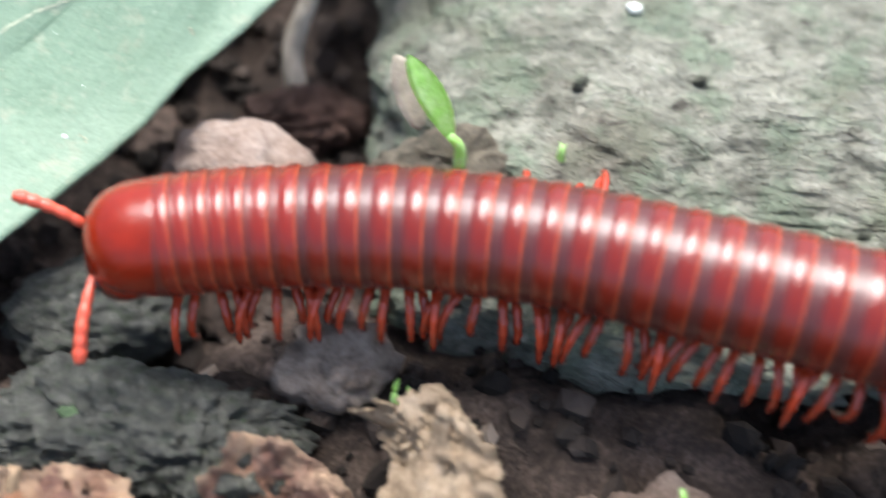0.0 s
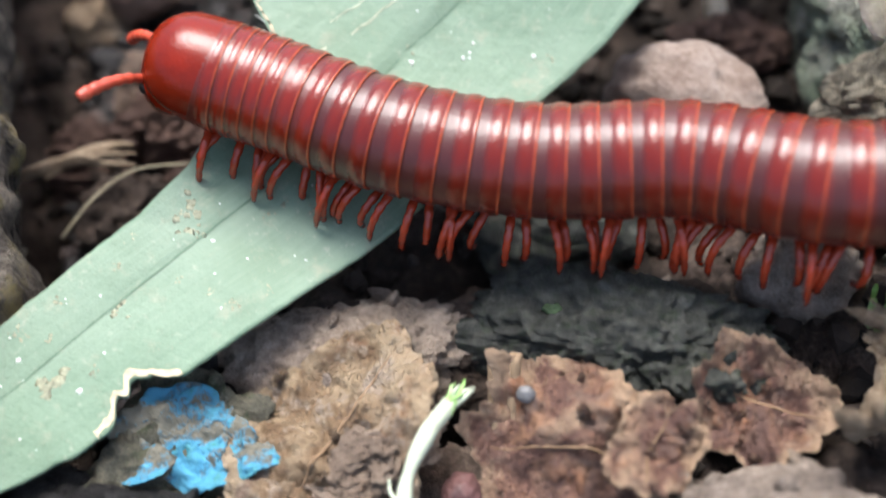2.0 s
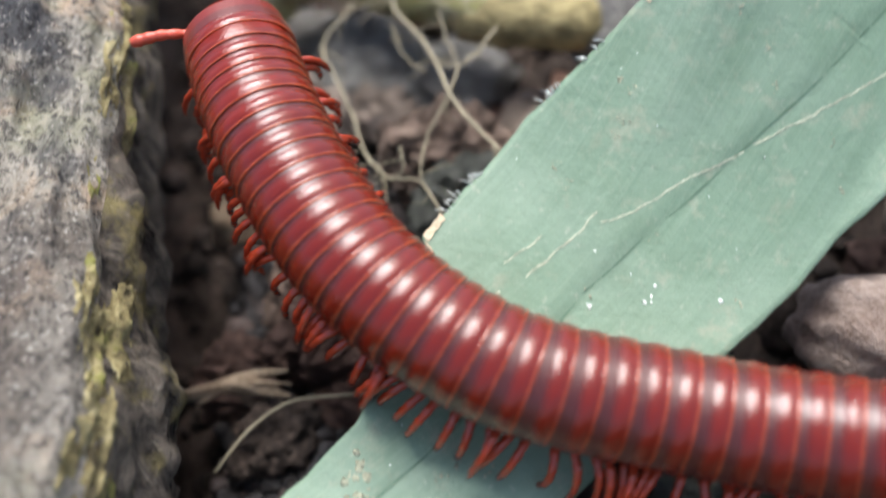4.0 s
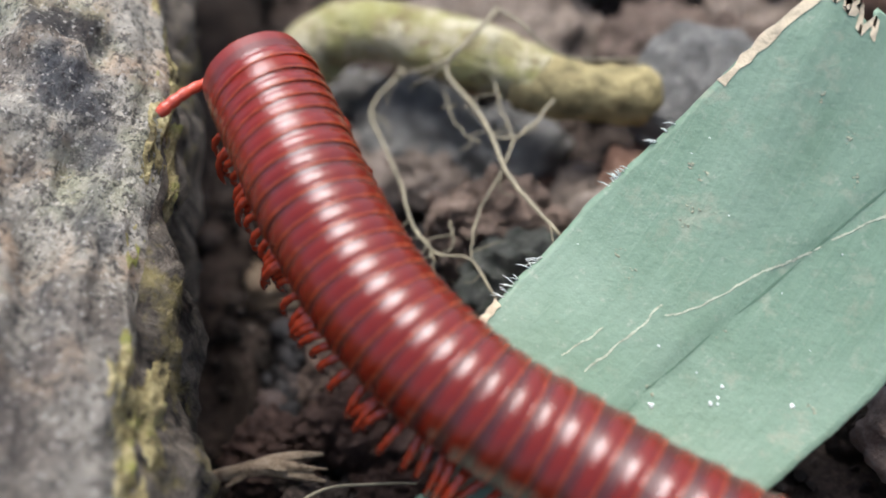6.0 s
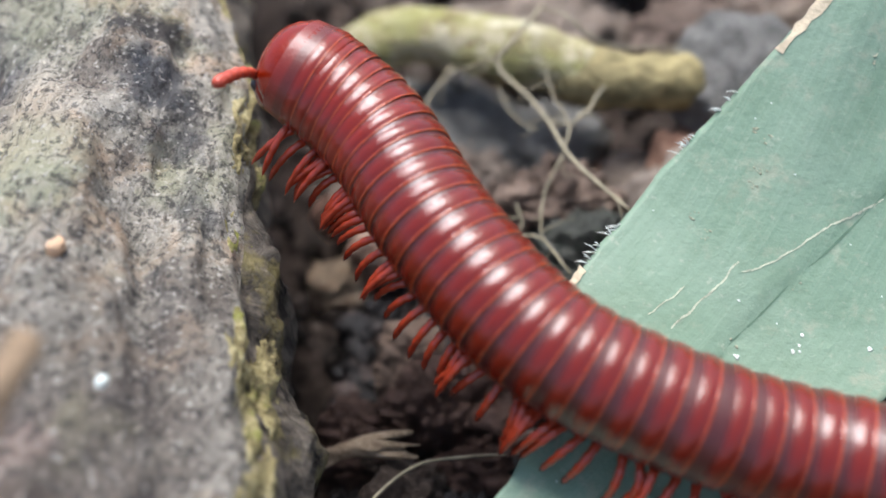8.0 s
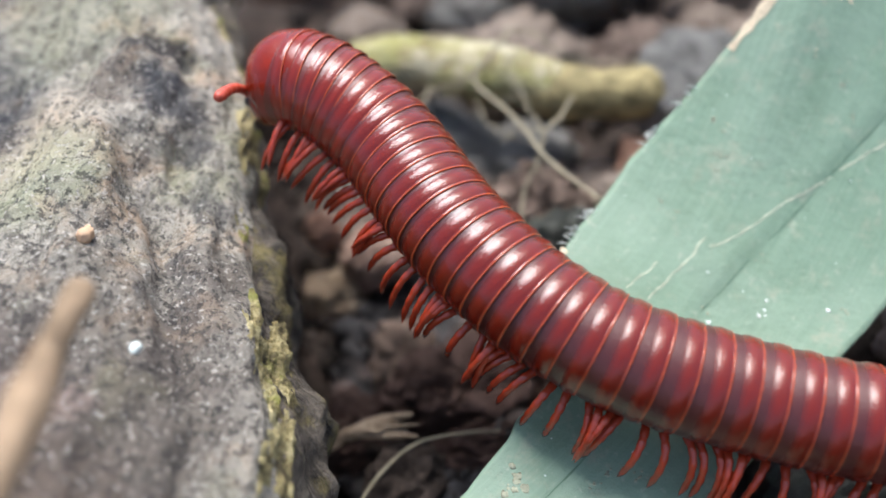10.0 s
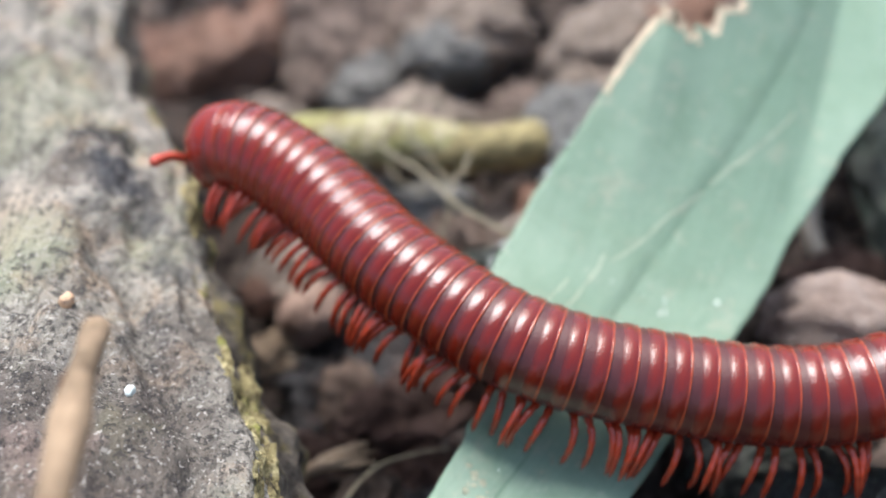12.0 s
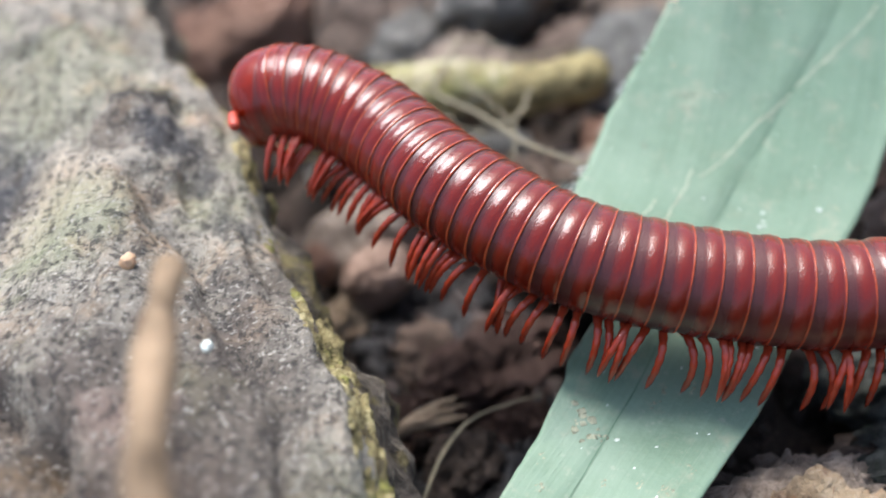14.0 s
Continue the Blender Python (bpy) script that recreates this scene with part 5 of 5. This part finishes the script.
spine(3.0, 0.8, (-5.28, 4.12, 2.01), (-4.96, 3.62, 1.80), (-3.91, 3.68, 1.26), (-3.14, 3.70, 0.98), (-2.36, 3.66, 0.78), (-1.56, 3.49, 0.79))
spine(3.5, 0, (-5.65, 4.83, 1.86), (-5.42, 4.45, 2.01), (-5.18, 4.10, 1.94), (-4.52, 3.66, 1.56), (-3.66, 3.56, 1.16), (-2.73, 3.60, 0.86), (-1.77, 3.48, 0.78))
spine(4.0, 0.0, (-5.83, 5.44, 2.39), (-5.36, 4.62, 2.06), (-4.73, 3.93, 1.66), (-3.91, 3.59, 1.24), (-2.92, 3.58, 0.89), (-1.92, 3.54, 0.76))
spine(4.2, 0.0, (-6.13, 5.47, 2.59), (-5.61, 4.83, 2.23), (-5.08, 4.16, 1.86), (-4.40, 3.72, 1.47), (-3.55, 3.57, 1.09), (-2.67, 3.55, 0.82))
spine(6.5, 0.0, (-6.04, 5.53, 2.54), (-5.69, 5.07, 2.29), (-5.34, 4.59, 2.04), (-4.93, 4.16, 1.77), (-4.43, 3.87, 1.48), (-3.86, 3.70, 1.21))
spine(7.0, 0.0, (-6.04, 5.50, 2.54), (-5.73, 5.12, 2.32), (-5.45, 4.71, 2.12), (-5.16, 4.30, 1.92), (-4.81, 3.98, 1.70), (-4.36, 3.79, 1.45))
spine(7.5, 0.0, (-6.15, 5.63, 2.63), (-5.74, 5.15, 2.34), (-5.37, 4.62, 2.08), (-4.95, 4.13, 1.80), (-4.42, 3.77, 1.50), (-3.79, 3.60, 1.20))
spine(8.0, 0.0, (-6.31, 5.23, 2.74), (-5.68, 4.91, 2.30), (-5.17, 4.31, 1.95), (-4.58, 3.82, 1.59), (-3.83, 3.62, 1.23), (-3.02, 3.56, 0.94))
spine(10.5, 0.42, (-6.45, 5.27, 2.86), (-5.64, 4.91, 2.31), (-5.04, 4.19, 1.90), (-4.31, 3.65, 1.48), (-3.39, 3.47, 1.08), (-2.43, 3.38, 0.81))
spine(11.0, 0.42, (-6.48, 5.34, 2.88), (-5.68, 4.98, 2.34), (-5.10, 4.28, 1.93), (-4.38, 3.72, 1.52), (-3.49, 3.50, 1.12), (-2.55, 3.41, 0.84))
spine(11.5, 0.42, (-6.46, 5.32, 2.88), (-5.65, 4.91, 2.33), (-5.07, 4.20, 1.93), (-4.35, 3.65, 1.52), (-3.43, 3.44, 1.11), (-2.49, 3.34, 0.83))
spine(12.0, 0.42, (-6.45, 5.31, 2.87), (-5.64, 4.87, 2.32), (-5.02, 4.15, 1.90), (-4.27, 3.60, 1.48), (-3.34, 3.39, 1.08), (-2.37, 3.28, 0.81))
spine(12.5, 0.42, (-6.48, 5.24, 2.90), (-5.68, 4.83, 2.36), (-5.11, 4.12, 1.97), (-4.40, 3.61, 1.56), (-3.50, 3.40, 1.15), (-2.58, 3.32, 0.87))
spine(13.0, 0.42, (-6.50, 5.24, 2.92), (-5.81, 4.99, 2.45), (-5.36, 4.43, 2.14), (-4.87, 3.90, 1.82), (-4.25, 3.57, 1.48), (-3.56, 3.37, 1.17))
spine(13.5, 0.42, (-6.49, 5.20, 2.92), (-5.74, 4.92, 2.42), (-5.29, 4.30, 2.10), (-4.76, 3.78, 1.76), (-4.06, 3.50, 1.40), (-3.30, 3.32, 1.08))
spine(14.0, 0.42, (-6.48, 5.17, 2.91), (-5.68, 4.87, 2.37), (-5.15, 4.18, 2.01), (-4.50, 3.65, 1.62), (-3.66, 3.42, 1.22), (-2.79, 3.30, 0.93))


def spine_line(t):
    """Places along the body at t, with the length from the head to each."""
    dip, places = SPINE[t]
    last = places[-1]
    tail = ((-2.6, 3.30, 0.84), (-1.4, 3.30, 0.84), (0.0, 3.33, 0.90), (1.4, 3.16, 0.95), (2.8, 2.75, 0.98), (4.4, 2.3, 0.98), (6.2, 1.9, 0.98), (8.5, 1.5, 0.98))
    pts = curve(places + [q for q in tail if q[0] > last[0] + 0.7], 240)
    out, run = [], 0.0
    for i, q in enumerate(pts):
        if i:
            run += (q - pts[i - 1]).length
        out.append((run, q))
    return [(s, Vector((q.x, q.y, q.z - dip * max(0, 1 - s / (1.1 if dip > 0.5 else 0.72)) ** 2))) for s, q in out]


def along(line, s):
    for (a, p), (b, q) in zip(line, line[1:]):
        if b >= s:
            return p.lerp(q, (s - a) / (b - a))
    return line[-1][1]


def body_pose(line, s):
    q = along(line, s)
    ahead = (along(line, max(0, s - 0.12)) - along(line, s + 0.12)).normalized()
    left = Vector((0, 0, 1)).cross(ahead).normalized()
    up = ahead.cross(left)
    m = Matrix((ahead, left, up)).transposed().to_4x4()
    return Matrix.Translation(q * CM) @ m


def turned_in(m, share, t, pivot=(0, 0, 0)):
    """The front of the body turned towards the log and bowed as it searches."""
    yaw = steps(t, (2.5, 0), (4.2, 3), (6.3, 5), (8.2, 5), (14, 4))
    bow = steps(t, (2.5, 0), (3.0, 4), (6.3, 7), (7.5, 4), (10.3, 3), (14, 4))
    x, y, z = (v * CM for v in pivot)
    return m @ pose(x, y, z) @ pose(0, 0, 0, 0, bow * share, yaw * share) @ pose(-x, -y, -z)


TRAVEL = ((0, 0), (0.5, 0.72), (1.0, 1.45), (1.5, 2.15), (2.0, 2.6), (2.5, 2.95), (3.0, 3.4), (3.5, 4.0), (4.0, 4.5), (4.2, 4.7), (6.5, 4.9), (8.0, 5.2), (10.5, 5.35), (14.0, 5.5))


def travel(t):
    for (a, p), (b, q) in zip(TRAVEL, TRAVEL[1:]):
        if t <= b:
            return p + (q - p) * (t - a) / (b - a)
    return TRAVEL[-1][1]


def leg_pose(i, pair, side, t):
    """A leg in its ring's space: a wave runs forward along the body as it walks."""
    k = 2 * i + (1 if pair > 0 else 0)
    ph = 2 * math.pi * (k / 7.5 + 0.12 * math.sin(k * 0.55) + travel(t) / 0.9) + (0.4 if side > 0 else 0)
    swing = 21 * math.sin(ph) + 5 * math.sin(k * 12.9)
    lift = 14 * max(0, math.cos(ph)) + 6 * math.sin(k * 7.7)
    if i < 17:
        reach = min(1, max(0, (t - 3.4) / 1.2)) * min(1, (17 - i) / 6)
        lift += (steps(t, (4.6, 40), (6.3, -8), (7.0, -2), (7.5, 24), (8.2, 30), (10.3, 36), (14, 38)) if side > 0 else steps(t, (4.6, 12), (6.3, -14), (7.5, -8), (10.3, 12))) * reach
        swing = swing * (1 - 0.45 * reach) + side * 10 * reach
    out = 0.11
    lean = (9 + 5 * math.sin(ph)) * (1 if side > 0 else -1)
    if side > 0:
        lift -= 8 * (1 - min(1, max(0, (t - 3.4) / 1.2)))
        lift -= 24 * (1 - min(1, max(0, (t - 3.4) / 1.2))) * max(0, math.sin(k * 3.3 + 0.2 * math.sin(k))) ** 0.5
    if side < 0 and t < 2:
        x = -2.4 - 1.42 * t + 0.97 * RING_AT[i]
        near = max(0, 1 - abs(x - 0.15) / 0.45)
        lift += min(1, near * 2.5) * (20 + 22 * math.sin(k * 5.1))
        out += 0.16 * min(1, near * 2.5)
    return pose(-pair * 0.035 * CM, side * out * CM, (-0.285 + 0.9 * (out - 0.11)) * CM, lift, -lean, (0 if side > 0 else 180) - side * swing)


ANTENNA_ROWS = (
    # seconds, then turn out and lift of the near and the far antenna
    (0.0, 75, -16, 18, 41),
    (0.5, 40, -8, 70, 40),
    (1.0, 66, -16, 66, -4),
    (1.5, 60, -10, 72, 26),
    (2.0, 63, 29, 30, -30),
    (2.5, 90, -22, 20, -40),
    (3.0, 90, 8, 20, -40),
    (3.5, 96, -7, 24, -40),
    (4.0, 81, 23, 24, -40),
    (4.2, 78, 20, 60, -13),
    (6.3, 105, 20, 0, -80),
    (6.5, 102, 20, 0, -80),
    (7.0, 117, 41, 0, -84),
    (7.5, 102, 32, 0, -88),
    (8.0, 84, 44, 0, -88),
    (8.2, 75, 44, 0, -88),
    (10.3, 111, 38, 0, -88),
    (10.5, 123, 35, 0, -88),
    (11.0, 102, 38, 0, -88),
    (11.5, 90, 53, 0, -88),
    (12.0, 90, 44, 0, -88),
    (12.5, 108, 38, 0, -88),
    (13.0, 108, 32, 0, -88),
    (13.5, 117, 29, 0, -88),
    (14.0, 114, 32, 0, -88),
)


def motions():
    lines = {t: spine_line(t) for t in SPINE}
    times = sorted(SPINE)
    for i, ob in enumerate(rings):
        walk(ob, [(t, turned_in(body_pose(lines[t], ring_at(i, t)), max(0, 0.86 - 0.13 * i), t)) for t in times])
    walk(head, [(t, turned_in(body_pose(lines[t], HEAD_BACK), 1.0, t, (0.06, 0, 0.10))) for t in times])
    for ob, side in antennae:
        rows = []
        for t, lo, ll, ro, rl in ANTENNA_ROWS:
            out, lift = (lo, ll) if side > 0 else (ro, rl)
            rows.append((t, pose(0.385 * CM, side * 0.15 * CM, -0.07 * CM) @ pose(0, 0, 0, 0, 0, side * out) @ pose(0, 0, 0, 0, -lift, 0)))
        walk(ob, rows)
    leg_times = [i * 0.1 for i in range(44)] + [4.6, 5.0, 5.5, 6.0, 6.5, 7.0, 7.5, 8.0, 9.0, 10.5, 11.5, 12.5, 14.0]
    for ob, i, pair, side in legs:
        walk(ob, [(t, leg_pose(i, pair, side, t)) for t in leg_times])


motions()
